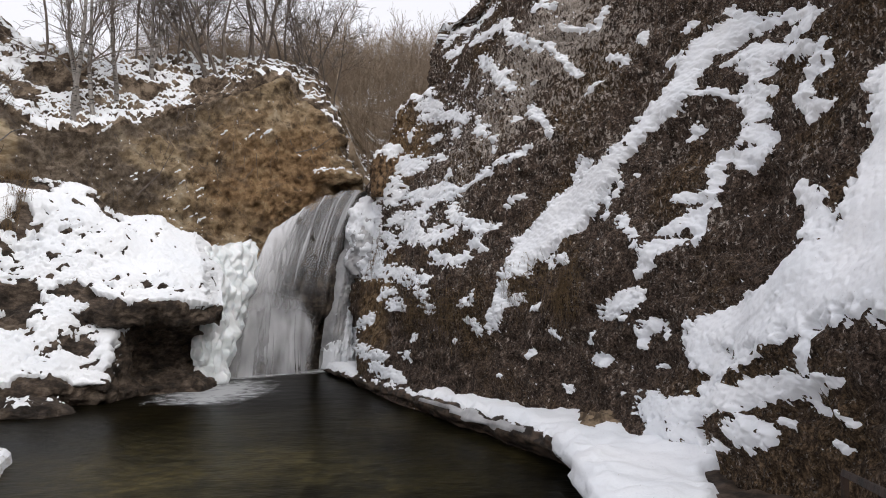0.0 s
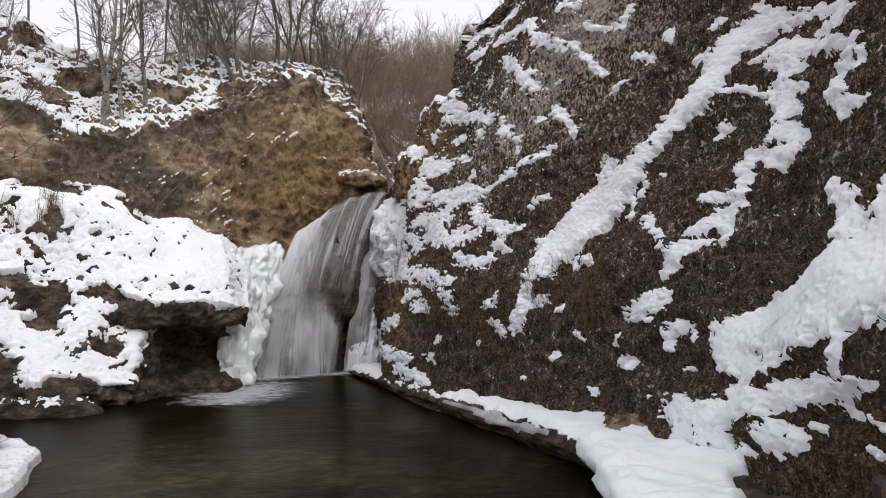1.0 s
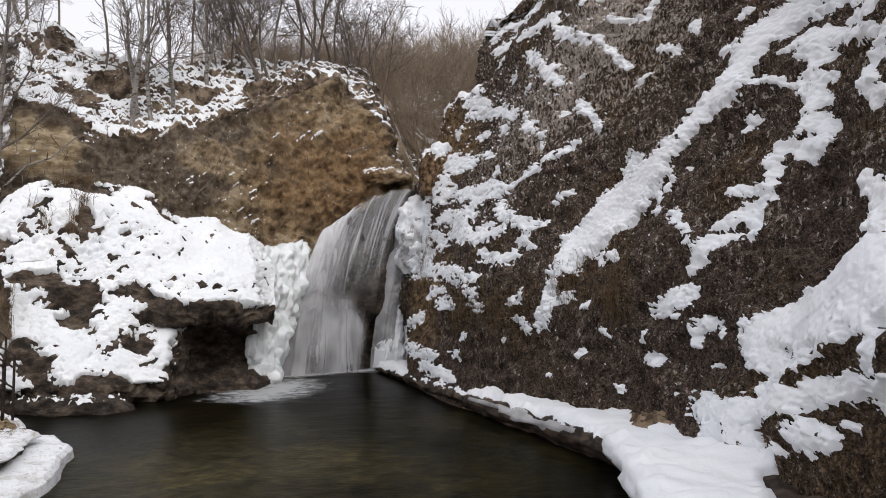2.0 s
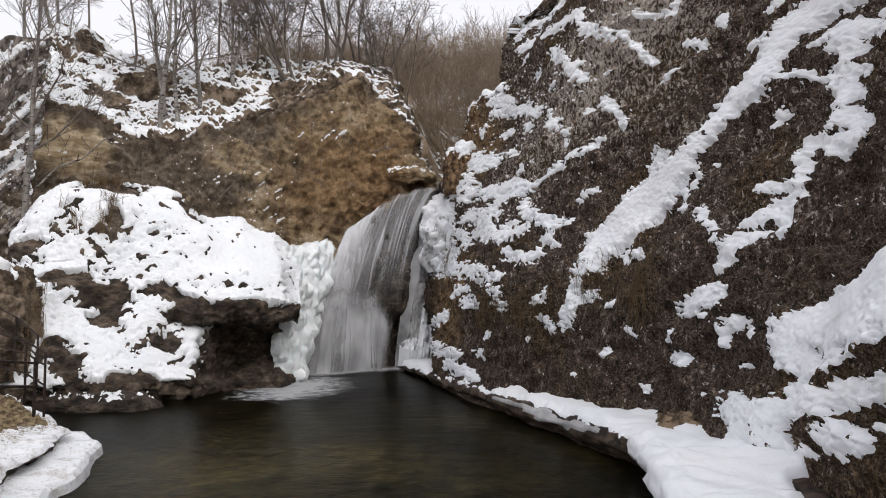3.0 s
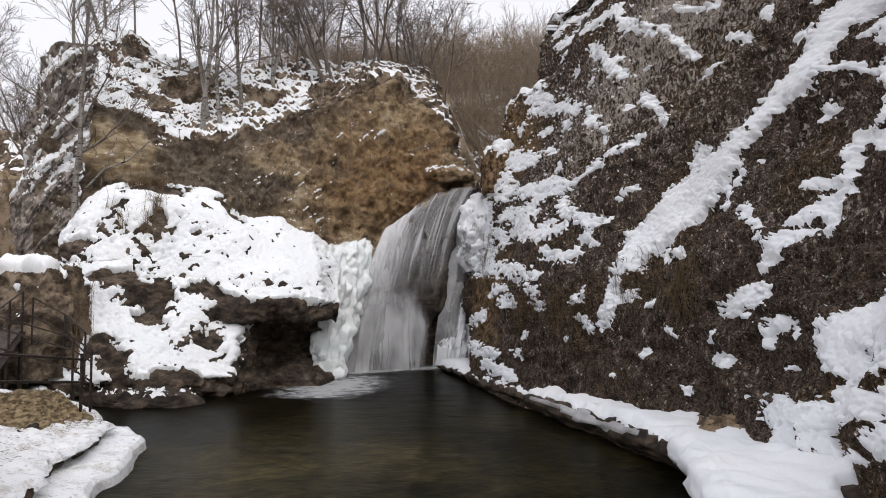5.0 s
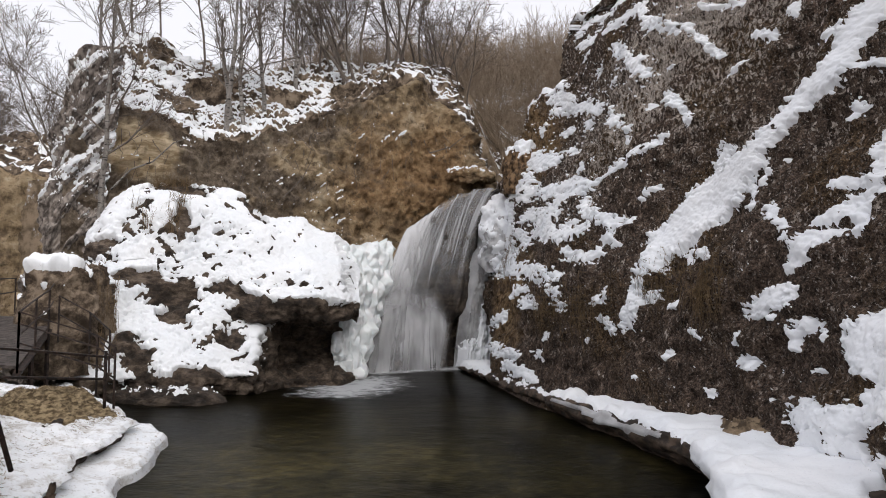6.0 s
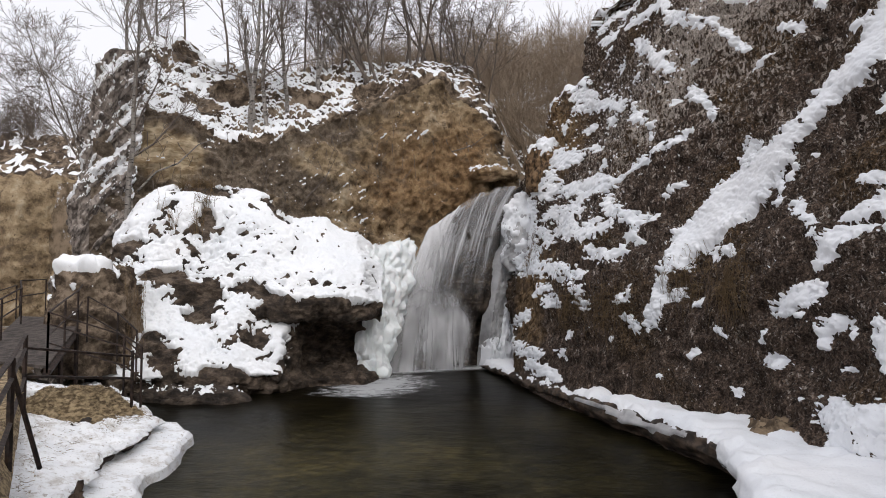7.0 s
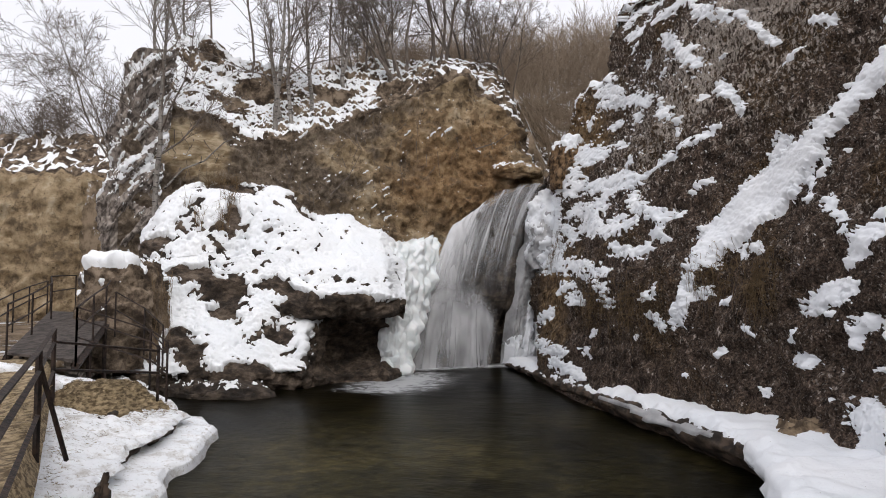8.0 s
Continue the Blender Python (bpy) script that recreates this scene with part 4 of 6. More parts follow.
def build_foam():
    x, y = np.arange(-10.5, -2.0, 0.12), np.arange(17.5, 27.2, 0.12)
    X, Y = np.meshgrid(x, y)
    P = np.stack([X, Y, 0 * X + 0.012], -1)
    line = np.abs((X + 7.35) * 0.58 - (Y - 24.0) * 0.81 + 0.1)
    splash = np.hypot((X + 6.6) * 0.95, (Y - 20.6) * 0.46)
    near = np.clip(np.maximum(0.95 - 0.9 * line, 1.2 - 0.62 * splash), 0, 1)
    near *= smooth(0.0, 1.0, X + 10.4) * smooth(0.0, 1.0, -2.1 - X) * smooth(17.5, 18.5, Y)
    ob = tagged(mesh_object("foam", P.reshape(-1, 3), grid_faces(*X.shape)[:, ::-1], FOAM), "white foam swirling at the foot of the fall", "foam", kind="stuff")
    thin = ob.data.attributes.new("thin", "FLOAT", "POINT")
    thin.data.foreach_set("value", near.ravel())


def capped_rock(place, size, seed, mat, label, snow=None, bias=-0.35, blunt=0.6, rough=1.0):
    """A rough rock of its own, with or without a cap of snow."""
    U, V = np.meshgrid(np.linspace(0, 2 * np.pi, 100), np.linspace(-0.7, np.pi / 2, 60))
    c = np.maximum(np.cos(V), 0) ** blunt
    B = np.stack([place[0] + size[0] * c * np.cos(U), place[1] + size[1] * c * np.sin(U), place[2] + size[2] * np.sin(V)], -1)
    N = normals(B)
    wrap = np.minimum(U, 2 * np.pi - U)
    blend = smooth(0, 0.5, wrap)
    k = min(size)
    P = B + N * (blend * k * rough * (0.28 * fbm(B, 0.9 * k, 3, seed=seed) + 0.12 * ridged(B, 0.45 * k, 3, seed=seed + 1) + 0.05 * fbm(B, 0.16 * k, 3, 0.7, seed=seed + 5)))[..., None]
    tagged(mesh_object("boulder", P.reshape(-1, 3), grid_faces(*U.shape), mat), label, "boulder")
    if snow:
        m = (N[..., 2] + bias + 0.40 * fbm(P, 0.6 * k, 4, 0.65, seed=seed + 2) * blend) * 0.5
        depth = np.where(m > 0, 0.12 * k * (1 - np.exp(-m / 0.10)) + 0.015, np.maximum(m, -0.12))
        snow_sheet(P, N, depth, snow, "bits of snow on a rock", 150)


def build_rocks():
    capped_rock((-2.95, 26.75, 4.75), (0.68, 0.6, 1.75), 149, GREY_ICE, "ice-glazed shoulder of rock at the edge of the fall", "snow on the iced shoulder beside the fall", 0.0, 1.0, 0.9)
    capped_rock((-4.55, 29.3, 7.75), (1.1, 0.7, 0.36), 131, OCHRE, "rounded ochre rock beside the crest of the fall", "snow on the rock beside the crest", -0.90, 1.0, 1.3)
    capped_rock((-2.0, 26.2, 7.2), (0.65, 0.8, 1.1), 134, RUST, "tawny rock at the corner of the cliff by the crest", "thin snow on the rim of the tawny rock", -0.5)
    capped_rock((2.75, 12.2, 0.38), (0.5, 0.45, 0.38), 137, TAN, "brown rounded stone on the ledge at the cliff foot")
    capped_rock((-10.6, 17.0, -0.1), (1.7, 0.9, 0.40), 140, BLACK, "low wet rock at the foot of the boulder", "bits of snow on the low rock", -1.12)
    capped_rock((-12.9, 15.6, -0.1), (1.3, 0.8, 0.45), 143, BLACK, "low wet rock at the foot of the boulder", "bits of snow on the low rock", -0.95)
    capped_rock((-13.0, 17.0, 1.2), (0.55, 0.5, 2.4), 146, SOIL, "upright brown earth pillar between the boulders", "bits of snow on the earth pillar", -0.85)


# snow on the cliff: for each patch its squeeze along the foot, and a run of (along the foot, height, half width) in metres
def cliff_snow():
    # the long diagonal ledge
    yield 1.01, [(27.9, 7.85, 0.09), (27.3, 7.85, 0.11), (27.0, 7.97, 0.22), (26.6, 7.76, 0.27), (26.4, 7.46, 0.23), (26.3, 6.98, 0.26), (26.2, 6.65, 0.30), (25.8, 6.44, 0.26), (25.6, 6.11, 0.24), (25.4, 5.81, 0.19), (25.2, 5.60, 0.17), (24.9, 5.24, 0.29)]
    yield 0.71, [(24.9, 5.24, 0.29), (24.5, 4.91, 0.39), (24.2, 4.55, 0.46), (23.7, 4.13, 0.38), (23.3, 3.83, 0.31), (23.2, 3.44, 0.16), (23.1, 3.05, 0.11), (23.0, 2.57, 0.16), (22.9, 2.18, 0.16)]
    yield 1.20, [(26.8, 8.33, 0.07), (27.0, 8.03, 0.12)]
    yield 0.86, [(27.9, 7.85, 0.08), (28.2, 7.73, 0.09), (28.9, 7.13, 0.12), (28.4, 7.28, 0.15), (27.9, 7.43, 0.12)]
    yield 0.90, [(27.1, 7.22, 0.13), (27.5, 7.22, 0.16), (28.0, 7.04, 0.12), (28.7, 6.74, 0.09), (29.3, 6.59, 0.07)]
    yield 0.84, [(27.4, 7.01, 0.14), (27.7, 6.77, 0.13), (27.5, 6.56, 0.09), (27.9, 6.35, 0.10), (28.2, 6.29, 0.04)]
    yield 0.80, [(29.2, 6.47, 0.12), (29.2, 6.20, 0.11), (29.1, 5.99, 0.08), (29.4, 5.78, 0.05)]
    yield 0.84, [(29.5, 6.11, 0.05), (29.5, 6.35, 0.05)]
    yield 0.78, [(29.0, 5.87, 0.05), (29.4, 5.57, 0.12), (29.8, 5.57, 0.05)]
    yield 0.92, [(26.5, 6.74, 0.04), (26.9, 6.62, 0.07), (27.2, 6.47, 0.06), (27.4, 6.44, 0.08), (27.7, 6.14, 0.14), (28.0, 5.90, 0.14)]
    yield 0.73, [(27.7, 6.14, 0.12), (27.8, 5.81, 0.08), (28.0, 5.60, 0.12), (28.4, 5.36, 0.12)]
    yield 0.67, [(28.4, 5.36, 0.11), (28.3, 5.15, 0.21), (27.9, 5.21, 0.11), (28.1, 5.00, 0.06)]
    yield 0.69, [(27.7, 5.24, 0.07), (27.5, 5.21, 0.09), (27.5, 5.00, 0.07), (27.6, 4.73, 0.05), (27.8, 4.34, 0.04)]
    yield 1.02, [(26.7, 5.99, 0.11), (26.6, 5.81, 0.04)]
    yield 0.67, [(27.0, 4.52, 0.07), (27.4, 4.55, 0.08), (27.6, 4.40, 0.07), (27.4, 4.22, 0.12), (27.6, 4.10, 0.10), (27.3, 4.07, 0.12), (27.1, 3.95, 0.10), (26.9, 3.89, 0.06)]
    yield 0.58, [(27.5, 4.07, 0.11), (27.7, 3.80, 0.05)]
    yield 0.65, [(27.3, 3.77, 0.08), (27.0, 3.62, 0.11), (26.8, 3.38, 0.11), (26.7, 3.20, 0.07)]
    yield 0.77, [(25.9, 4.19, 0.08), (26.2, 3.98, 0.05), (26.4, 3.77, 0.04)]
    yield 0.71, [(26.6, 3.59, 0.06)]
    yield 0.77, [(24.3, 5.63, 0.16), (24.1, 5.42, 0.09)]
    yield 0.76, [(23.8, 4.94, 0.09), (23.6, 4.64, 0.10)]
    yield 0.75, [(25.4, 4.34, 0.07), (25.2, 4.76, 0.08)]
    yield 0.66, [(24.0, 3.59, 0.09), (24.1, 3.44, 0.05)]
    yield 0.65, [(24.4, 3.59, 0.09), (24.6, 3.47, 0.04)]
    yield 0.68, [(23.4, 3.71, 0.14), (23.4, 3.26, 0.07)]
    yield 0.68, [(23.5, 2.75, 0.09), (23.3, 2.69, 0.09)]
    yield 0.68, [(26.1, 2.54, 0.15), (26.5, 2.69, 0.17), (26.8, 2.84, 0.12), (26.9, 2.90, 0.05)]
    yield 0.68, [(26.6, 2.45, 0.05)]
    yield 0.61, [(27.2, 2.36, 0.11), (27.0, 2.21, 0.09), (27.0, 2.00, 0.04)]
    yield 0.56, [(27.6, 2.24, 0.05)]
    # the broad snow on the near shoulder
    yield 0.80, [(31.0, 5.60, 0.29), (31.3, 4.73, 0.24), (31.5, 4.10, 0.29), (31.7, 3.62, 0.35), (32.1, 3.14, 0.35), (32.7, 2.84, 0.28)]
    yield 0.64, [(31.7, 3.29, 0.36), (31.2, 3.26, 0.23), (30.8, 3.02, 0.29), (30.4, 2.72, 0.29), (29.5, 2.54, 0.31), (29.0, 2.33, 0.31)]
    yield 0.58, [(28.9, 2.30, 0.31), (28.7, 2.03, 0.21), (29.6, 1.79, 0.23), (29.3, 1.52, 0.15)]
    yield 0.70, [(29.9, 2.27, 0.25), (30.6, 2.51, 0.25), (31.2, 2.72, 0.28), (31.7, 2.93, 0.35), (32.3, 2.87, 0.27)]
    yield 0.66, [(29.8, 4.31, 0.08), (30.4, 3.98, 0.12), (30.8, 3.65, 0.17)]
    yield 0.64, [(30.3, 2.09, 0.11), (30.3, 1.97, 0.07)]
    yield 0.65, [(30.6, 2.15, 0.06)]
    yield 0.61, [(29.6, 1.94, 0.11), (30.0, 1.82, 0.07)]
    yield 0.72, [(31.5, 2.36, 0.08), (31.5, 2.18, 0.07), (31.4, 2.03, 0.06)]
    yield 0.66, [(27.6, 1.04, 0.21), (28.6, 1.01, 0.21), (29.3, 1.31, 0.17), (30.3, 1.55, 0.17), (30.7, 1.73, 0.15), (31.2, 1.82, 0.15), (31.5, 1.88, 0.08), (31.9, 2.00, 0.05), (32.0, 2.00, 0.02)]
    yield 0.71, [(31.3, 1.67, 0.08), (31.5, 1.61, 0.04)]
    yield 0.56, [(28.2, 0.74, 0.21), (29.0, 0.83, 0.15), (29.4, 0.74, 0.09)]
    yield 0.65, [(30.5, 1.25, 0.10), (30.3, 1.04, 0.11), (30.7, 1.07, 0.10), (30.9, 1.13, 0.04)]
    yield 0.66, [(30.8, 1.28, 0.06)]
    yield 0.60, [(30.0, 0.86, 0.06), (29.6, 0.71, 0.06)]
    yield 0.64, [(30.4, 1.43, 0.07)]
    yield 0.68, [(31.1, 1.37, 0.05), (31.0, 1.37, 0.03)]
    yield 0.77, [(31.9, 1.31, 0.04), (32.1, 1.28, 0.03)]
    yield 0.78, [(32.0, 1.64, 0.02), (32.2, 1.58, 0.03)]
    # small holds low on the face
    yield 0.66, [(22.1, 2.72, 0.10), (21.7, 2.60, 0.08)]
    yield 0.67, [(22.0, 2.24, 0.12), (22.4, 2.00, 0.10)]
    yield 0.67, [(24.1, 2.60, 0.08)]
    yield 0.27, [(17.1, 2.57, 0.13)]
    yield 0.40, [(19.9, 2.54, 0.12), (19.6, 2.84, 0.13), (19.3, 2.96, 0.07)]
    yield 0.31, [(18.8, 1.73, 0.08)]
    yield 0.64, [(21.4, 1.79, 0.07)]
    yield 0.30, [(18.3, 1.25, 0.08), (18.9, 1.16, 0.04)]
    yield 0.67, [(24.7, 2.12, 0.06), (24.9, 2.00, 0.03)]
    yield 0.66, [(24.2, 1.64, 0.07), (24.1, 1.55, 0.05)]
    yield 0.71, [(25.8, 2.12, 0.04), (25.7, 1.97, 0.05)]
    yield 0.70, [(25.9, 1.67, 0.09), (26.2, 1.64, 0.09), (26.3, 1.73, 0.04)]
    yield 0.66, [(25.2, 1.04, 0.07)]
    yield 0.65, [(23.3, 1.04, 0.04)]
    yield 0.22, [(15.2, 2.84, 0.11), (16.2, 2.96, 0.07)]
    # the shoulder by the sky and the crest of the fall
    yield 0.24, [(11.4, 12.53, 0.09), (8.8, 12.95, 0.12), (8.8, 13.13, 0.02), (8.8, 13.46, 0.03), (16.4, 12.02, 0.11)]
    yield 0.40, [(8.8, 12.11, 0.08), (11.6, 12.44, 0.13), (11.7, 12.65, 0.09)]
    yield 0.61, [(16.2, 11.03, 0.09), (17.0, 11.06, 0.13), (17.9, 11.03, 0.14), (19.2, 10.73, 0.10), (20.8, 9.83, 0.12), (21.6, 9.44, 0.11), (22.2, 9.26, 0.10)]
    yield 0.97, [(22.2, 9.23, 0.08), (22.6, 8.90, 0.06), (23.0, 8.45, 0.07), (23.3, 8.15, 0.07)]
    yield 0.44, [(12.2, 11.81, 0.10), (13.7, 11.51, 0.16)]
    yield 0.37, [(13.7, 10.85, 0.10)]
    yield 0.53, [(17.0, 10.31, 0.09), (19.0, 9.38, 0.13), (20.5, 8.78, 0.18), (21.1, 8.39, 0.10)]
    yield 0.41, [(15.9, 9.92, 0.11)]
    yield 0.45, [(18.1, 8.87, 0.10)]
    yield 0.90, [(21.3, 10.70, 0.12), (22.1, 10.43, 0.08)]
    yield 0.91, [(23.7, 7.70, 0.13), (24.1, 7.70, 0.04)]
    yield 1.05, [(22.6, 9.59, 0.05), (23.5, 9.35, 0.06), (23.6, 9.83, 0.07)]
    yield 0.85, [(22.0, 8.27, 0.06)]
    yield 0.87, [(22.2, 7.43, 0.14), (22.7, 7.04, 0.07), (23.1, 6.53, 0.08)]
    yield 0.77, [(21.6, 7.37, 0.09)]
    yield 0.38, [(10.6, 9.83, 0.09), (10.9, 10.13, 0.13), (11.4, 10.37, 0.06), (12.7, 9.98, 0.10)]
    yield 0.55, [(12.1, 9.83, 0.10), (13.6, 9.44, 0.12)]
    yield 0.46, [(12.6, 9.29, 0.14), (13.7, 9.17, 0.16), (15.7, 8.78, 0.11), (17.1, 8.33, 0.09)]
    yield 0.40, [(16.4, 8.03, 0.12)]
    yield 0.37, [(19.6, 7.61, 0.10), (20.2, 7.22, 0.11)]
    yield 0.42, [(13.9, 8.33, 0.09)]
    yield 0.55, [(12.1, 8.57, 0.08), (12.0, 8.81, 0.08)]
    yield 0.33, [(15.8, 7.34, 0.09)]
    yield 0.37, [(18.1, 6.26, 0.11)]
    yield 0.61, [(22.5, 6.29, 0.09), (22.2, 6.11, 0.12), (21.7, 6.08, 0.12), (21.4, 5.87, 0.10), (20.9, 5.90, 0.12), (20.4, 5.81, 0.09), (19.7, 5.66, 0.11), (19.2, 5.60, 0.11)]
    yield 0.48, [(12.0, 7.70, 0.17), (13.3, 7.31, 0.23), (14.3, 7.22, 0.13)]
    yield 0.25, [(10.2, 7.70, 0.06), (10.8, 8.12, 0.08)]
    yield 0.70, [(21.1, 6.80, 0.09), (21.1, 6.53, 0.06)]
    yield 0.54, [(12.6, 6.77, 0.20), (12.8, 6.20, 0.24), (13.6, 6.29, 0.15)]
    yield 0.31, [(14.7, 6.08, 0.15), (17.2, 5.93, 0.18), (19.3, 5.54, 0.11)]
    yield 0.34, [(16.7, 5.51, 0.17), (17.6, 5.57, 0.13)]
    yield 0.57, [(19.6, 5.06, 0.12), (20.7, 4.58, 0.14), (21.7, 4.31, 0.15), (21.9, 4.37, 0.08)]
    yield 0.33, [(13.6, 5.36, 0.17), (17.1, 4.91, 0.18), (15.7, 5.36, 0.10)]
    yield 0.33, [(14.6, 4.85, 0.12), (18.6, 4.28, 0.16), (20.2, 4.25, 0.15)]
    yield 0.31, [(19.3, 4.64, 0.09), (18.6, 4.55, 0.09)]
    yield 0.65, [(21.6, 3.98, 0.15), (21.9, 3.83, 0.08)]
    yield 0.35, [(13.8, 4.49, 0.14), (13.0, 4.91, 0.10)]
    yield 0.53, [(19.8, 3.80, 0.15), (20.9, 3.56, 0.13), (21.4, 3.65, 0.10)]
    yield 0.57, [(6.4, 4.16, 0.24), (19.6, 3.23, 0.10)]
    yield 0.27, [(18.1, 3.14, 0.07)]
    yield 0.70, [(22.2, 4.31, 0.07)]
    yield 0.78, [(22.5, 4.94, 0.07), (22.7, 5.06, 0.05)]
    yield 0.75, [(22.4, 4.79, 0.05)]
    yield 1.20, [(26.1, 8.33, 0.09), (26.2, 8.39, 0.05)]
    yield 0.93, [(25.0, 8.57, 0.13), (25.1, 8.36, 0.05)]
    yield 0.90, [(24.1, 8.36, 0.07), (24.7, 8.06, 0.09)]
    yield 1.16, [(25.9, 7.67, 0.11), (26.1, 7.76, 0.06)]
    yield 0.86, [(29.9, 6.20, 0.02)]
    yield 0.89, [(25.8, 5.21, 0.03)]
    yield 0.56, [(27.5, 1.70, 0.03)]
    yield 0.80, [(25.5, 5.00, 0.05), (25.4, 4.82, 0.06)]
    yield 0.85, [(30.8, 5.54, 0.03)]
    # snow beside the frozen edge of the fall
    yield 0.36, [(10.9, 6.08, 0.22), (11.0, 5.42, 0.26), (11.9, 4.70, 0.24), (12.5, 3.86, 0.26)]
    yield 0.56, [(11.5, 6.50, 0.17), (12.2, 6.71, 0.16)]
    yield 0.37, [(13.6, 2.06, 0.12), (8.5, 0.98, 0.14), (16.8, 0.98, 0.10)]
    yield 0.27, [(16.7, 0.68, 0.13), (18.4, 0.59, 0.07)]


# ---------- bare trees and brush ----------
def tube(points, radii, sides):
    """A bent tapering tube through points."""
    p, r = np.asarray(points, float), np.asarray(radii, float)
    d = np.gradient(p, axis=0)
    d /= np.linalg.norm(d, axis=1)[:, None] + 1e-9
    e = np.cross(d, [0.31, 0.17, 0.93])
    bad = np.linalg.norm(e, axis=1) < 0.15
    e[bad] = np.cross(d[bad], [1, 0.1, 0])
    e /= np.linalg.norm(e, axis=1)[:, None]
    f = np.cross(d, e)
    t = np.arange(sides) * 2 * np.pi / sides
    ring = np.cos(t)[None, :, None] * e[:, None] + np.sin(t)[None, :, None] * f[:, None]
    v = (p[:, None] + ring * r[:, None, None]).reshape(-1, 3)
    k = np.arange(len(p) - 1)[:, None] * sides
    i = np.arange(sides)[None]
    j = (i + 1) % sides
    q = np.stack([k + i, k + j, k + j + sides, k + i + sides], -1).reshape(-1, 4)
    return v, q


def limb(rng, start, way, length, radius, level, out, depth, bend=0.25, rise=0.2, kids=6, spread=0.8):
    n = 7 if level == 0 else 5 if level == 1 else 4
    pts, d = [np.array(start, float)], np.array(way, float)
    for _ in range(n - 1):
        d = d + rng.normal(size=3) * bend * (0.5 if level == 0 else 1) + np.array([0, 0, rise * (0.3 if level == 0 else 1)])
        d /= np.linalg.norm(d)
        pts.append(pts[-1] + d * length / (n - 1))
    pts = np.array(pts)
    out[min(level, 1)].append(tube(pts, np.linspace(radius, max(radius * 0.3, 0.006), n), (7, 4, 3, 3)[level]))
    if level >= depth:
        return
    for k in range(kids if level == 0 else max(3, kids - 2 * level)):
        t = rng.uniform(0.28 if level == 0 else 0.15, 1.0)
        x = t * (n - 1)
        i = min(int(x), n - 2)
        p = pts[i] + (pts[i + 1] - pts[i]) * (x - i)
        side = rng.normal(size=3)
        side -= d * side.dot(d)
        side /= np.linalg.norm(side) + 1e-9
        w = (pts[i + 1] - pts[i]) / np.linalg.norm(pts[i + 1] - pts[i]) + side * spread * rng.uniform(0.6, 1.3)
        w /= np.linalg.norm(w)
        limb(rng, p, w, length * rng.uniform(0.35, 0.62) * (1.15 - 0.5 * t), max(radius * (1 - 0.7 * t) * 0.45, 0.006), level + 1, out, depth, bend, rise, kids, spread)


def tree(seed, height, radius, kids, depth=3, stems=1, lean=(0, 0), bark=None, label="", name="bare_tree", spread=0.8):
    rng = np.random.RandomState(seed)
    out = ([], [])
    for k in range(stems):
        way = np.array([lean[0], lean[1], 1.0]) + rng.normal(size=3) * np.array([0.22, 0.22, 0]) * (stems > 1)
        limb(rng, rng.normal(size=3) * np.array([0.15, 0.15, 0]) * (stems > 1), way / np.linalg.norm(way), height * rng.uniform(0.75, 1.0), radius * rng.uniform(0.7, 1), 0, out, depth, 0.20, 0.05, kids, spread * 1.2)
    root = empty(name)
    v, f = joined(out[0])
    mesh_object("trunk", v, f, bark or TWIG, root)
    v, f = joined(out[1])
    mesh_object("crown", v, f, TWIG, root)
    return tagged(root, label, "tree")


def drop(ob, x, y, z, turn=0.0, size=1.0):
    ob.matrix_world = pose(x, y, z, 0, 0, turn) @ Matrix.Diagonal((size, size, size, 1))
    return ob


def wall_point(s, t):
    return wall_base(np.array([float(s)]), np.array([float(t)]))[0]


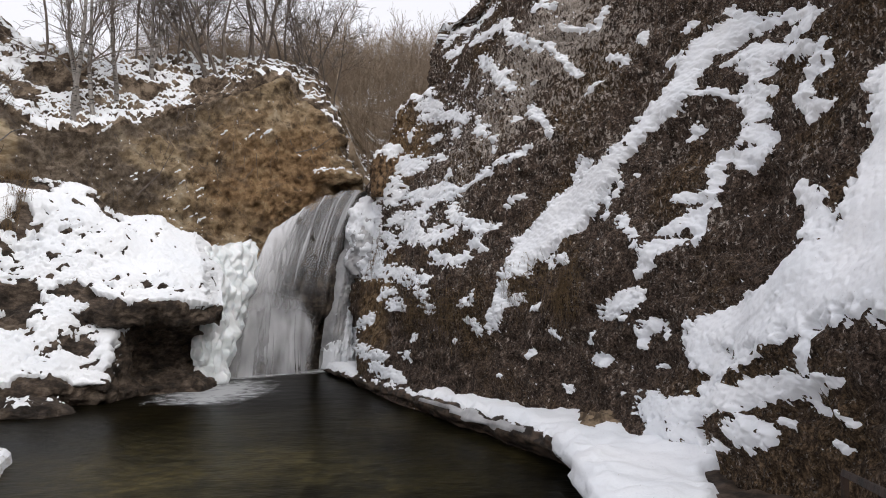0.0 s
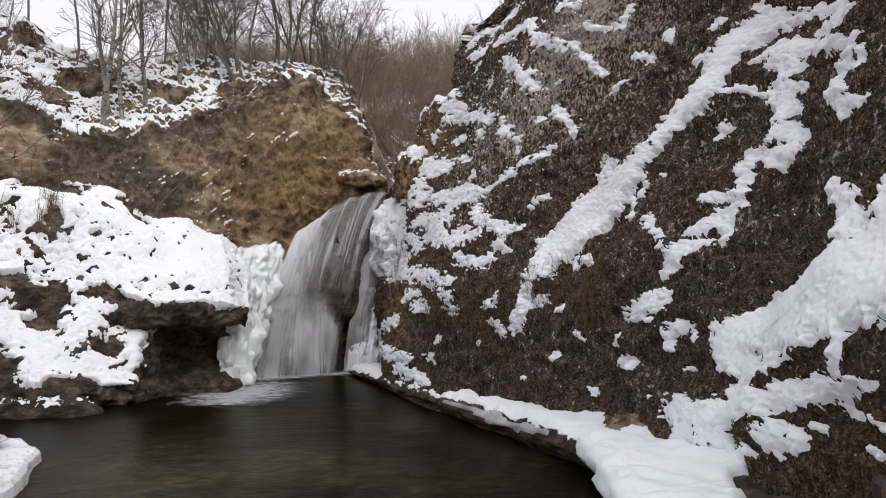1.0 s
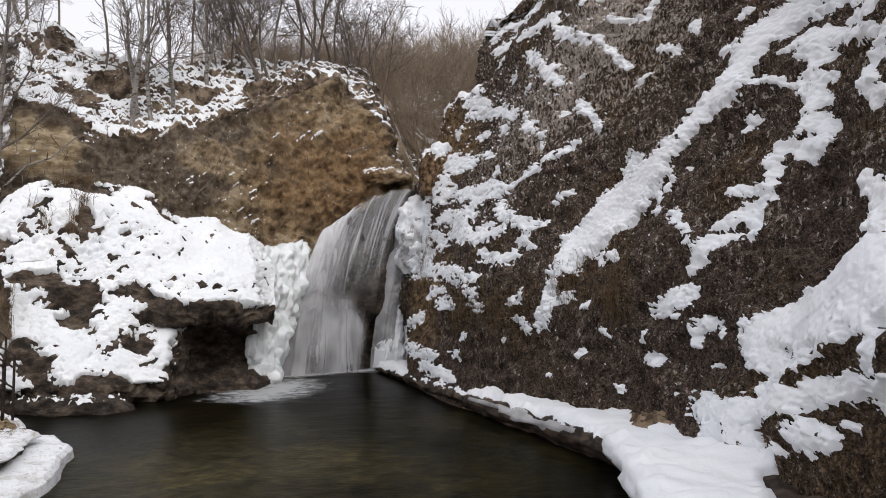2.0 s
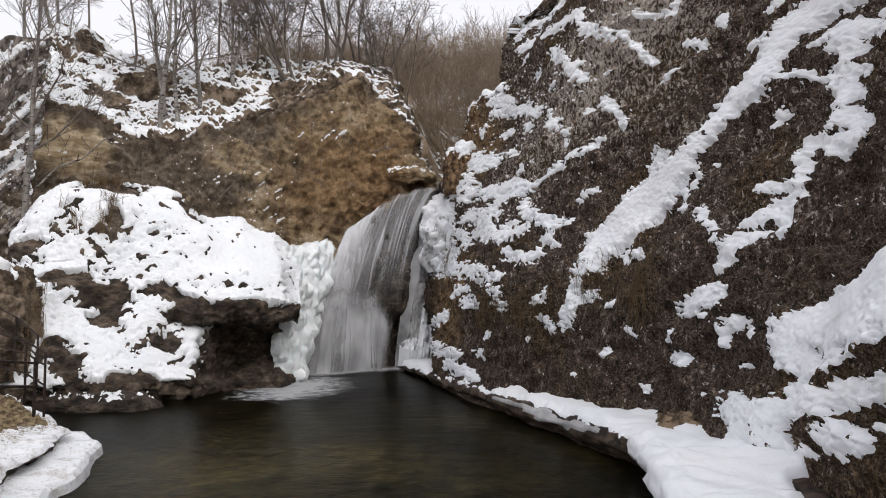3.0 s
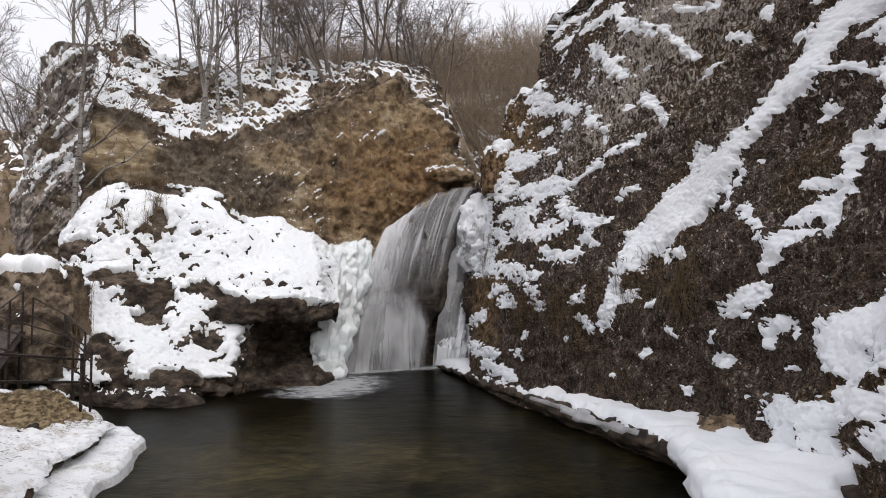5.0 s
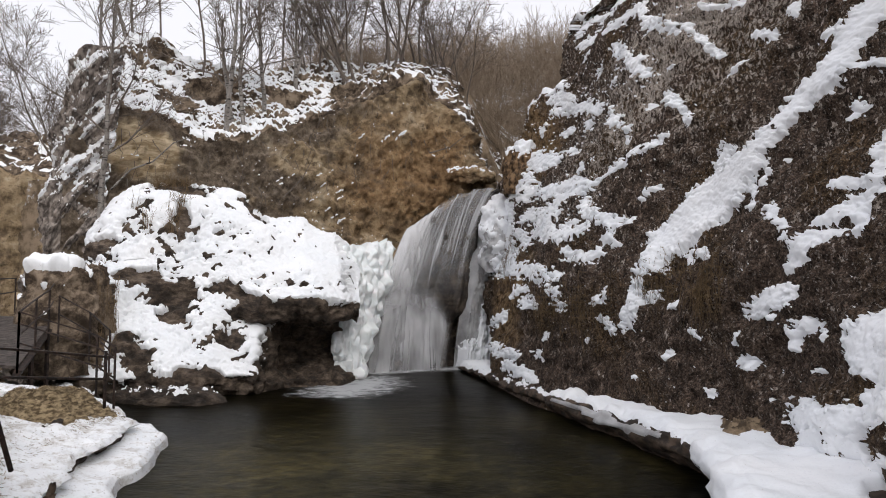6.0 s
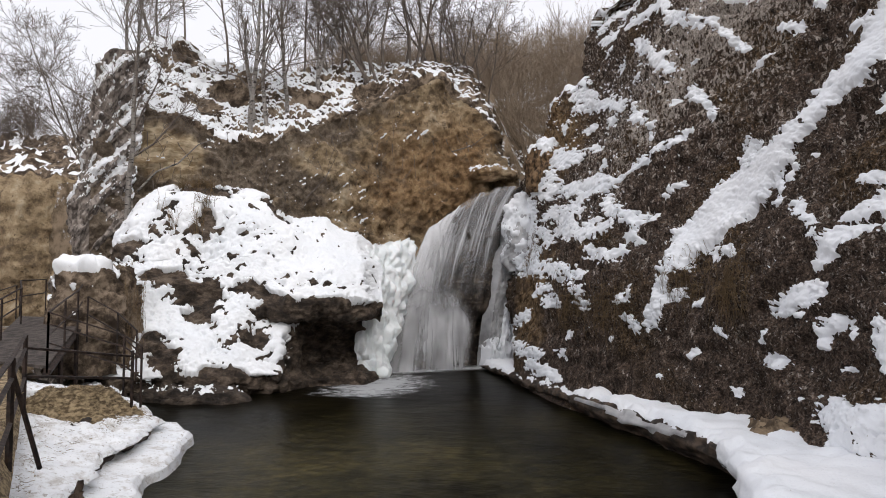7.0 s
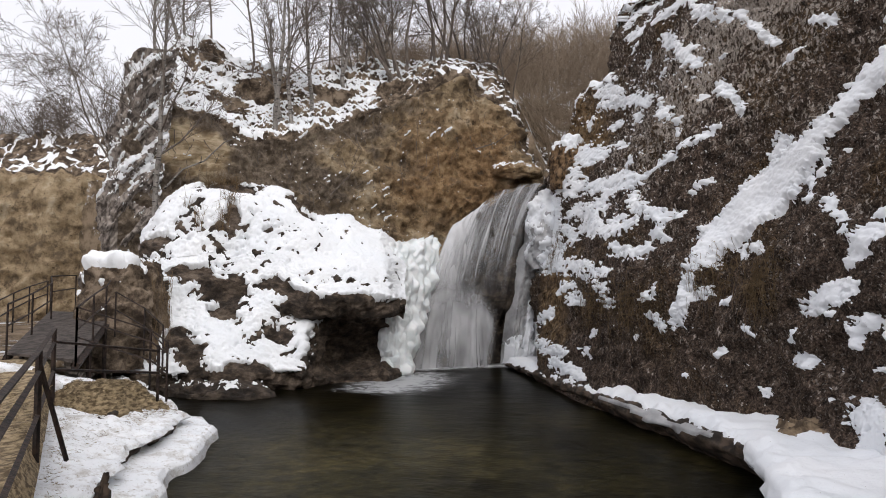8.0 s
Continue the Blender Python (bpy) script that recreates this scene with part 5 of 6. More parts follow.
def build_trees():
    kinds = [tree(61, 6.5, 0.10, 10, 3, 1, (0.02, 0), BIRCH, "slender bare birch with pale bark on the snowy slope", "birch", 0.6),
             tree(62, 6.0, 0.09, 9, 3, 2, (0, 0.05), BIRCH, "slender bare birch with pale bark on the snowy slope", "birch", 0.6),
             tree(63, 5.5, 0.065, 9, 3, 4, (0, 0), TWIG, "many-stemmed bare grey-brown tree above the earth wall", "bare_tree", 0.75),
             tree(64, 4.5, 0.045, 8, 3, 5, (-0.1, 0), TWIG, "many-stemmed bare grey-brown tree above the earth wall", "bare_tree", 0.8),
             tree(65, 7.0, 0.07, 11, 3, 1, (0.05, 0), TWIG, "tall thin bare tree on the slope", "bare_tree", 0.65)]
    spots = [(0, 5.4, 1.07, 20, 1.35), (1, 5.7, 1.10, 80, 1.35), (0, 6.8, 1.20, 200, 1.25), (2, 10.7, 1.5, 40, 1.35), (3, 10.2, 1.75, 10, 1.5),
             (2, 12.7, 1.45, 150, 1.3), (4, 12.3, 1.8, 100, 1.15), (3, 14.5, 1.8, 70, 1.2), (2, 9.4, 1.9, 260, 0.9), (3, 8.6, 1.9, 310, 1.0),
             (4, 7.4, 1.9, 160, 1.0), (0, 0.4, 1.8, 300, 0.9), (1, 1.2, 1.9, 130, 0.9), (3, 15.6, 1.6, 30, 1.1), (2, 13.6, 1.8, 60, 1.1), (4, 4.2, 1.8, 60, 1.1), (1, 8.0, 1.6, 10, 1.2), (4, 2.6, 1.9, 15, 0.9)]
    used = set()
    for k, s, t, turn, size in spots:
        p = wall_point(s, t)
        ob = kinds[k] if k not in used else copy_thing(kinds[k], Matrix())
        used.add(k)
        drop(ob, p[0], p[1], p[2] - 0.15, turn, size)
    # the leaning birch at the wall's corner
    drop(tree(71, 9.0, 0.11, 12, 3, 1, (0.10, -0.05), BIRCH, "birch leaning out beside the corner of the earth wall", "birch", 0.7), -15.2, 20.1, 5.2, 0, 1)
    drop(tree(72, 6.5, 0.06, 12, 3, 2, (-0.45, -0.1), TWIG, "bare tree leaning out from the corner of the earth wall", "bare_tree", 0.8), -17.2, 20.6, 6.4, 0, 0.95)
    far = tree(73, 6.0, 0.09, 12, 3, 3, (0, 0), TWIG, "distant bare tree on the far snowy slope", "bare_tree", 0.7)
    for k, (x, y, z, turn) in enumerate(((-39, 34.5, 9.5, 0), (-43, 36, 10, 90), (-35, 35.0, 10.5, 200), (-33, 38, 12.0, 40), (-30, 37.5, 12.0, 300), (-37, 39, 12, 150), (-27, 38.0, 12.0, 20))):
        drop(far if k == 0 else copy_thing(far, Matrix()), x, y, z, turn, 1.0 if k < 2 else 0.75)


def build_brush():
    rng = np.random.RandomState(80)
    bases = []
    for k in range(6):
        out = ([], [])
        for _ in range(5):
            way = np.array([0, 0, 1.0]) + rng.normal(size=3) * np.array([0.25, 0.25, 0])
            limb(rng, rng.normal(size=3) * np.array([0.3, 0.3, 0]), way / np.linalg.norm(way), rng.uniform(2.4, 4.2), 0.026, 0, out, 2, 0.22, 0.08, 9, 0.8)
        bases.append(joined(out[0] + out[1]))
    vs = []
    for _ in range(520):
        x, y = rng.uniform(-34, 8), 0
        y = rng.uniform(31, 62)
        if y < np.interp(x, [-34, -16, -9, -5, -3.4, 0, 8], [38, 33, 35, 34.5, 32, 32, 36]):
            continue
        if rng.rand() > np.interp(x, [-34, -24, -14, 8], [0.15, 0.35, 1, 1]):
            continue
        z = float(ground_height(np.array(x), np.array(y)))
        v, f = bases[rng.randint(6)]
        a, s = rng.uniform(0, 6.28), rng.uniform(0.7, 1.3)
        c, n = math.cos(a), math.sin(a)
        vs.append((v @ np.array([[c, n, 0], [-n, c, 0], [0, 0, 1]]) * s + [x, y, z - 0.3], f))
    v, f = joined(vs)
    tagged(mesh_object("hill_brush", v, f, BRUSH), "dense bare brown brush covering the hill behind", "brush", kind="stuff")


def build_sticks():
    """Small dry plants and sticks: tufts on the boulder, stems in the snow, branches lying on the earth wall."""
    rng = np.random.RandomState(120)
    U, V, P, N, _ = boulder_surface()
    for u, v, n, h in ((0.26, 0.74, 16, 0.55), (0.33, 0.72, 22, 0.75), (0.20, 0.80, 8, 0.5), (0.12, 0.6, 6, 0.45), (0.30, 0.86, 10, 0.5), (0.27, 0.885, 40, 0.30), (0.31, 0.885, 40, 0.30), (0.35, 0.885, 40, 0.28), (0.345, 0.785, 34, 0.5)):
        p = P[int(v * (P.shape[0] - 1)), int(u * (P.shape[1] - 1))]
        parts = []
        for _ in range(n):
            d = np.array([0, 0, 1.0]) + rng.normal(size=3) * 0.28
            q = rng.normal(size=3) * np.array([0.10, 0.10, 0])
            k = h * rng.uniform(0.5, 1.0)
            parts.append(tube([q - [0, 0, 0.15], q + d * k * 0.5, q + d * k + rng.normal(size=3) * 0.06], [0.008, 0.006, 0.003], 3))
            parts.append(tube([q + d * k * 0.4, q + d * k * 0.6 + rng.normal(size=3) * 0.12, q + d * k * 0.8 + rng.normal(size=3) * 0.2], [0.005, 0.004, 0.003], 3))
        v_, f_ = joined(parts)
        ob = tagged(mesh_object("dry_tuft", v_, f_, HAY), "tuft of dry brown stems sticking out of the snow", "dry plant", "tufts on the boulder")
        ob.location = p
    for name, pts, r, label in (("dry_plant", ((4.15, 8.75, 2.2), (4.17, 8.72, 2.6), (4.12, 8.70, 3.1)), 0.008, "thin dry stem standing in the snow of the cliff"),
                                ("dry_plant", ((5.35, 8.15, 4.1), (5.37, 8.12, 4.5), (5.36, 8.10, 5.0)), 0.009, "thin dry stem standing in the snow of the cliff"),
                                ("fallen_branch", ((-15.0, 20.3, 6.2), (-14.5, 20.6, 6.9), (-13.9, 20.9, 7.2), (-13.4, 21.3, 7.9), (-13.1, 21.8, 8.2)), 0.04, "pale bare branch lying against the earth wall"),
                                ("fallen_branch", ((-10.9, 24.6, 6.4), (-10.3, 25.0, 7.2), (-9.9, 25.3, 8.2)), 0.03, "dark bare branch hanging on the earth wall"),
                                ("fallen_branch", ((-6.0, 28.0, 8.6), (-5.2, 28.4, 8.9), (-4.6, 28.6, 9.4)), 0.03, "dark bare branch hanging on the earth wall")):
        v_, f_ = tube(pts, np.linspace(r, r * 0.35, len(pts)), 5)
        tagged(mesh_object(name, v_, f_, BIRCH if "pale" in label else TWIG), label, "branch" if "branch" in name else "dry plant")
    # roots hanging out of the earth wall below its rim
    parts = []
    for _ in range(170):
        a = rng.uniform(0.5, 16.5)
        p = wall_base(np.array([a]), np.array([rng.uniform(0.70, 1.0)]))[0]
        lx, ly = WALL.left(a)
        out = np.array([-lx, -ly, 0])
        q = [p + out * 0.25]
        d = np.array([rng.normal(0, 0.4), 0, -1.0])
        for _ in range(4):
            d = d + rng.normal(size=3) * 0.3 + np.array([0, 0, -0.1])
            q.append(q[-1] + d / np.linalg.norm(d) * rng.uniform(0.10, 0.35))
        parts.append(tube(q, np.linspace(rng.uniform(0.008, 0.022), 0.005, 5), 4))
    v_, f_ = joined(parts)
    tagged(mesh_object("hanging_roots", v_, f_, TWIG), "thin dark roots hanging from the rim of the earth wall", "roots", kind="stuff")
    # loose straw round the heap, over the bank and the path
    parts = []
    for k in range(5200):
        a, r = rng.uniform(0, 2 * math.pi), 1.3 * math.sqrt(rng.rand()) * rng.uniform(0.6, 1.25)
        x, y = heap_point(r * math.cos(a), r * math.sin(a))
        if k % 5 == 0:
            t, w = rng.uniform(0, 9), rng.uniform(-0.3, 1.6)
            x, y = -3.2 - 0.69 * t - 0.725 * w, 3.6 + 0.725 * t - 0.69 * w
        if k % 5 == 1:
            s0, d0 = rng.uniform(17.0, 22.5), 3.0 - 2.0 * rng.rand()
            (x, y), (lx, ly) = BANK.at(s0), BANK.left(s0)
            x, y = x - lx * d0, y - ly * d0
        z = bank_height(x, y)
        if z is None:
            continue
        d = rng.normal(size=3) * np.array([1, 1, 0.25])
        d *= rng.uniform(0.012, 0.045) / np.linalg.norm(d)
        p = np.array([x, y, z + 0.012])
        parts.append(tube([p - d, p + d], [0.0035, 0.003], 3))
    v_, f_ = joined(parts)
    tagged(mesh_object("loose_straw", v_, f_, STRAW), "loose dry straw strewn over the bank and path", "straw", kind="stuff")


# ---------- near bank, walkway, railings ----------
BANK = Line([(-22, 20.5), (-14.0, 15.8), (-10.4, 14.0), (-8.2, 12.9), (-7.05, 11.6), (-6.4, 9.6), (-6.0, 8.5), (-4.3, 6.2), (-2.6, 3.6), (-0.4, 2.4), (2.4, 1.2), (4.6, 0.2)], 0.4)


BANK_OUT = [-0.25, 0.0, 0.03, 0.10, 0.50, 0.52, 0.54, 0.62, 1.2, 2.2, 3.4, 9]
BANK_UP = [-0.5, -0.02, 0.16, 0.23, 0.29, 0.33, 0.46, 0.53, 0.64, 0.85, 1.12, 1.18]


def heap_point(u, v):
    return -9.0 + 0.8 * u - 0.25 * v, 11.0 + 1.35 * v + 0.3 * u


def heap_height(x, y, u, v):
    q = np.stack([x, y, 0 * x], -1)
    r = np.hypot(u, v) + 0.14 * fbm(q, 0.6, 4, 0.6, seed=102)
    return 0.62 + 0.52 * smooth(1.05, 0.40, r) - 0.9 * smooth(0.98, 1.15, r) - 0.14 * v + 0.05 * fbm(q, 0.3, 4, 0.65, seed=100)


def bank_height(x, y):
    """Height of what lies at a place on the near bank: snow, straw heap or path."""
    i = int(np.argmin((BANK.x - x) ** 2 + (BANK.y - y) ** 2))
    d = -((x - BANK.x[i]) * BANK.lx[i] + (y - BANK.y[i]) * BANK.ly[i])
    if d < 0.65:
        return None
    z = float(np.interp(d, BANK_OUT[7:], BANK_UP[7:])) + 0.02
    dx, dy = x + 9.0, y - 11.0
    u = (dx * 1.35 + 0.25 * dy) / (0.8 * 1.35 + 0.25 * 0.3)
    v = (dy - 0.3 * u) / 1.35
    if abs(u) < 1.15 and abs(v) < 1.15:
        z = max(z, float(heap_height(np.array(x), np.array(y), u, v)))
    e = (x + 1.6) * -0.725 + (y - 1.95) * -0.69
    if -0.05 < e < 3.5 and y < 11.4:
        z = max(z, 1.30)
    return z


def build_bank():
    s = np.arange(0.5, BANK.length, 0.045)
    k = np.concatenate([np.linspace(0, 8, 90), np.linspace(8, 11, 50)[1:]])
    S, K = np.meshgrid(s, k)
    x, y = BANK.at(S)
    lx, ly = BANK.left(S)
    slab = smooth(15.5, 17.0, S) * smooth(23.5, 21.5, S)
    near = np.interp(K, range(12), BANK_OUT)
    under = np.interp(K, range(12), [-0.25, 0.0, 0.03, 0.10, 0.60, 0.95, 0.55, 0.62, 1.2, 2.2, 3.4, 9])
    d = near + (under - near) * slab
    Z = np.interp(K, range(12), BANK_UP)
    Z = Z * (1 + 0.30 * smooth(16.6, 15.0, S) * smooth(11.5, 13.0, S) * smooth(1, 5, K))
    Q = np.stack([S, d, 0 * S], -1)
    along = np.stack([S, 0 * S, 0 * S], -1)
    d = d + (0.20 * fbm(along, 1.3, 3, seed=91) + 0.10 * fbm(along, 0.45, 3, seed=90) * smooth(4.5, 6.0, K)) * smooth(11, 8, K)
    Z = Z + 0.05 * fbm(Q, 0.5, 4, seed=92) * smooth(0, 3, K) + 0.06 * fbm(along, 0.9, 3, seed=89) * smooth(4, 6, K)
    Z = Z + (0.035 * fbm(Q, 0.22, 4, 0.65, seed=88) - 0.06 * np.maximum(ridged(Q, 0.9, 2, seed=87) - 0.85, 0)) * smooth(5.5, 7.0, K)
    P = np.stack([x - lx * d, y - ly * d, Z], -1)
    tagged(mesh_object("snow_bank", P.reshape(-1, 3), grid_faces(*S.shape), TRODDEN), "trodden layered snow bank at the edge of the pool", "snow bank", kind="structure")


def build_seams():
    """Dark stone strips between the slabs of the snow bank, added to darken the shaded gaps."""
    for s0, s1, d0, z0, h in ((16.8, 19.2, 0.74, 0.33, 0.20), (19.0, 21.6, 0.74, 0.33, 0.18), (18.2, 19.0, 1.5, 0.72, 0.08)):
        U, V = np.meshgrid(np.linspace(0, 1, 60), np.linspace(0, 1, 14))
        S = s0 + (s1 - s0) * U
        x, y = BANK.at(S)
        lx, ly = BANK.left(S)
        taper = np.sin(U * np.pi) ** 0.7
        d = d0 - 0.10 * np.sin(V * np.pi) * taper
        P = np.stack([x - lx * d, y - ly * d, z0 + h * (V - 0.3) * taper], -1)
        P[..., 2] += 0.05 * fbm(np.stack([S, 0 * S, 0 * S], -1), 0.4, 3, seed=93)
        P = P + normals(P) * (0.03 * fbm(P, 0.15, 3, seed=94))[..., None]
        tagged(mesh_object("shade_seam", P.reshape(-1, 3), grid_faces(*U.shape), LEDGE), "dark stone strip for the shade between slabs of snow", "rock", "seams in the bank")


def railing(name, posts, rails, label, post_top=1.0, r=0.022):
    """posts: (x, y, z of the foot); rails: heights over the feet, run from post to post."""
    root = tagged(empty(name, posts[0]), label, "railing")
    o = np.array(posts[0], float)
    for p in posts:
        p = np.array(p, float)
        v, f = bar(p - o - [0, 0, 0.15], p - o + [0, 0, post_top], r, r, 4)
        mesh_object("post", v, f, IRON, root, False)
    for h in rails:
        for a, b in zip(posts[:-1], posts[1:]):
            v, f = bar(np.array(a) - o + [0, 0, h], np.array(b) - o + [0, 0, h], r * 0.9, r * 0.9, 4)
            mesh_object("rail", v, f, IRON, root, False)
    return root


def build_walkway():
    near = [(-2.8, 3.1, 1.2), (-5.69, 6.26, 1.18), (-8.6, 9.4, 1.19)]
    fence = railing("railing", near, (1.0, 0.78, 0.33), "dark rusty iron railing along the snowy bank", 1.0, 0.034)
    o, last = np.array(near[0]), np.array((-8.47, 11.75, 0.76))
    v, f = bar(last - o - [0, 0, 0.15], last - o + [0, 0, 1.0], 0.03, 0.03, 4)
    mesh_object("post", v, f, IRON, fence, False)
    for h0, h1 in ((0.80, 0.89), (0.36, 0.48)):
        v, f = bar(np.array(near[2]) - o + [0, 0, h0], last - o + [0, 0, h1], 0.026, 0.026, 4)
        mesh_object("rail", v, f, IRON, fence, False)
    v, f = bar(np.array([-5.69, 6.26, 2.07]) - o, np.array([-5.74, 6.72, 0.95]) - o, 0.026, 0.026, 4)
    mesh_object("brace", v, f, IRON, fence, False)
    railing("railing", [(-10.22, 11.58, 1.47), (-8.85, 12.0, 1.02), (-8.50, 12.05, 0.80)], (1.0, 0.78, 0.42), "dark rusty iron railing of the steps down to the pool")
    railing("railing", [(-12.5, 15.27, 1.75), (-11.4, 15.0, 1.35), (-10.62, 14.69, 0.95)], (1.0, 0.55), "dark rusty iron railing of the steps down to the pool")
    railing("railing", [(-10.22, 11.58, 1.47), (-11.3, 13.2, 1.7), (-12.2, 14.6, 1.9), (-13.58, 16.41, 2.16)], (1.0, 0.55), "dark rusty iron railing of the ramp")
    railing("railing", [(-12.38, 12.0, 1.50), (-13.47, 13.67, 1.72), (-14.81, 15.57, 1.98), (-16.03, 16.76, 2.19), (-18.4, 20.2, 2.3)], (1.0, 0.55), "dark rusty iron railing of the ramp")
    railing("railing", [(-16.2, 15.2, 1.5), (-17.2, 16.6, 1.7), (-18.3, 18.2, 1.9), (-19.4, 20.0, 2.1)], (1.0, 0.55), "dark rusty iron railing of the footbridge")
    # the ramp: planks on two beams
    a0, a1, b0, b1 = (np.array(k) for k in ((-12.38, 12.0, 1.50), (-10.22, 11.58, 1.45), (-16.03, 16.76, 2.19), (-13.58, 16.41, 2.16)))
    ramp = tagged(empty("ramp", tuple((a0 + a1) / 2)), "weathered grey-brown plank ramp up to the footbridge", "ramp")
    o = (a0 + a1) / 2
    count = 30
    for k in range(count):
        t0, t1 = k / count, (k + 0.93) / count
        q = [a0 + (b0 - a0) * t0, a1 + (b1 - a1) * t0, a1 + (b1 - a1) * t1, a0 + (b0 - a0) * t1]
        v = np.array([p - o for p in q] + [p - o - [0, 0, 0.05] for p in q])
        f = np.array([[0, 1, 2, 3], [7, 6, 5, 4], [0, 4, 5, 1], [1, 5, 6, 2], [2, 6, 7, 3], [3, 7, 4, 0]])
        mesh_object("plank", v, f, DECK, ramp, False)
    for p, q in ((a0, b0), (a1, b1)):
        v, f = bar(p - o - [0, 0, 0.13], q - o - [0, 0, 0.13], 0.09, 0.09, 4)
        mesh_object("beam", v, f, IRON, ramp, False)
    for p in (a1 + (b1 - a1) * 0.3, a0 + (b0 - a0) * 0.3, a1 + (b1 - a1) * 0.75, a0 + (b0 - a0) * 0.75):
        v, f = bar(p - o - [0, 0, 0.1], np.array([p[0], p[1], 0.2]) - o, 0.05, 0.05, 4)
        mesh_object("leg", v, f, IRON, ramp, False)
    # the trodden path beside the railing
    U, V = np.meshgrid(np.linspace(0, 1, 50), np.linspace(0, 1, 160))
    e = np.array([-0.69, 0.725])
    n = np.array([-0.725, -0.69])
    x = -1.6 + e[0] * (V * 16.0 - 1.5) + n[0] * (U * 3.6 - 0.05)
    y = 1.95 + e[1] * (V * 16.0 - 1.5) + n[1] * (U * 3.6 - 0.05)
    P = np.stack([x, y, 0 * x], -1)
    P[..., 2] = 1.28 + 0.05 * fbm(P, 0.8, 4, seed=99) - 0.25 * smooth(0.04, 0.0, U) + 0.10 * smooth(0.6, 0.9, V)
    tagged(mesh_object("path", P.reshape(-1, 3), grid_faces(*U.shape)[:, ::-1], STRAW), "trodden brown path strewn with straw", "path", kind="structure")
    # a heap of straw behind the railing's corner
    U, V = np.meshgrid(np.linspace(-1.15, 1.15, 110), np.linspace(-1.15, 1.15, 110))
    x, y = heap_point(U, V)
    P = np.stack([x, y, heap_height(x, y, U, V)], -1)
    tagged(mesh_object("mulch", P.reshape(-1, 3), grid_faces(*U.shape), STRAW), "heap of wet straw on the bank behind the railing", "straw")
    # short dark broken stakes, set in a narrow dark gap in the snow
    stakes = []
    for x, y, top, r in ((-5.66, 7.25, 0.70, 0.06), (-5.53, 7.13, 0.62, 0.055), (-5.60, 7.08, 0.58, 0.04)):
        z = np.linspace(0.3, top, 9)
        v, f = tube(np.stack([x + 0.03 * np.sin(z * 9), y + 0.02 * np.cos(z * 7), z], 1), r * np.linspace(1.15, 0.5, 9), 9)
        stakes.append((v + 0.02 * fbm(v, 0.08, 3, seed=103)[:, None] * np.array([1, 1, 1.5]), f))
    v, f = joined(stakes)
    tagged(mesh_object("stump", v, f, LEDGE), "short dark broken post standing in the snow", "post")
    # the near end of a handrail by the cliff
    v, f = joined([bar((2.04, 3.60, 1.99), (1.62, 2.55, 2.17), 0.022, 0.022, 4), bar((2.04, 3.60, 1.99), (2.04, 3.60, 0.3), 0.02, 0.02, 4)])
    tagged(mesh_object("handrail", v, f, IRON, None, False), "end of a dark iron handrail near the cliff foot", "railing")


# ---------- the ledge along the cliff's foot ----------
LEDGE_LINE = Line([(-4.4, 25.6), (-3.0, 22.6), (-2.1, 20.6), (-0.5, 16.9), (0.8, 14.4), (1.75, 12.3), (2.0, 10.8), (1.9, 9.6), (1.7, 8.2), (1.8, 5.5), (2.2, 0)], 0.5)


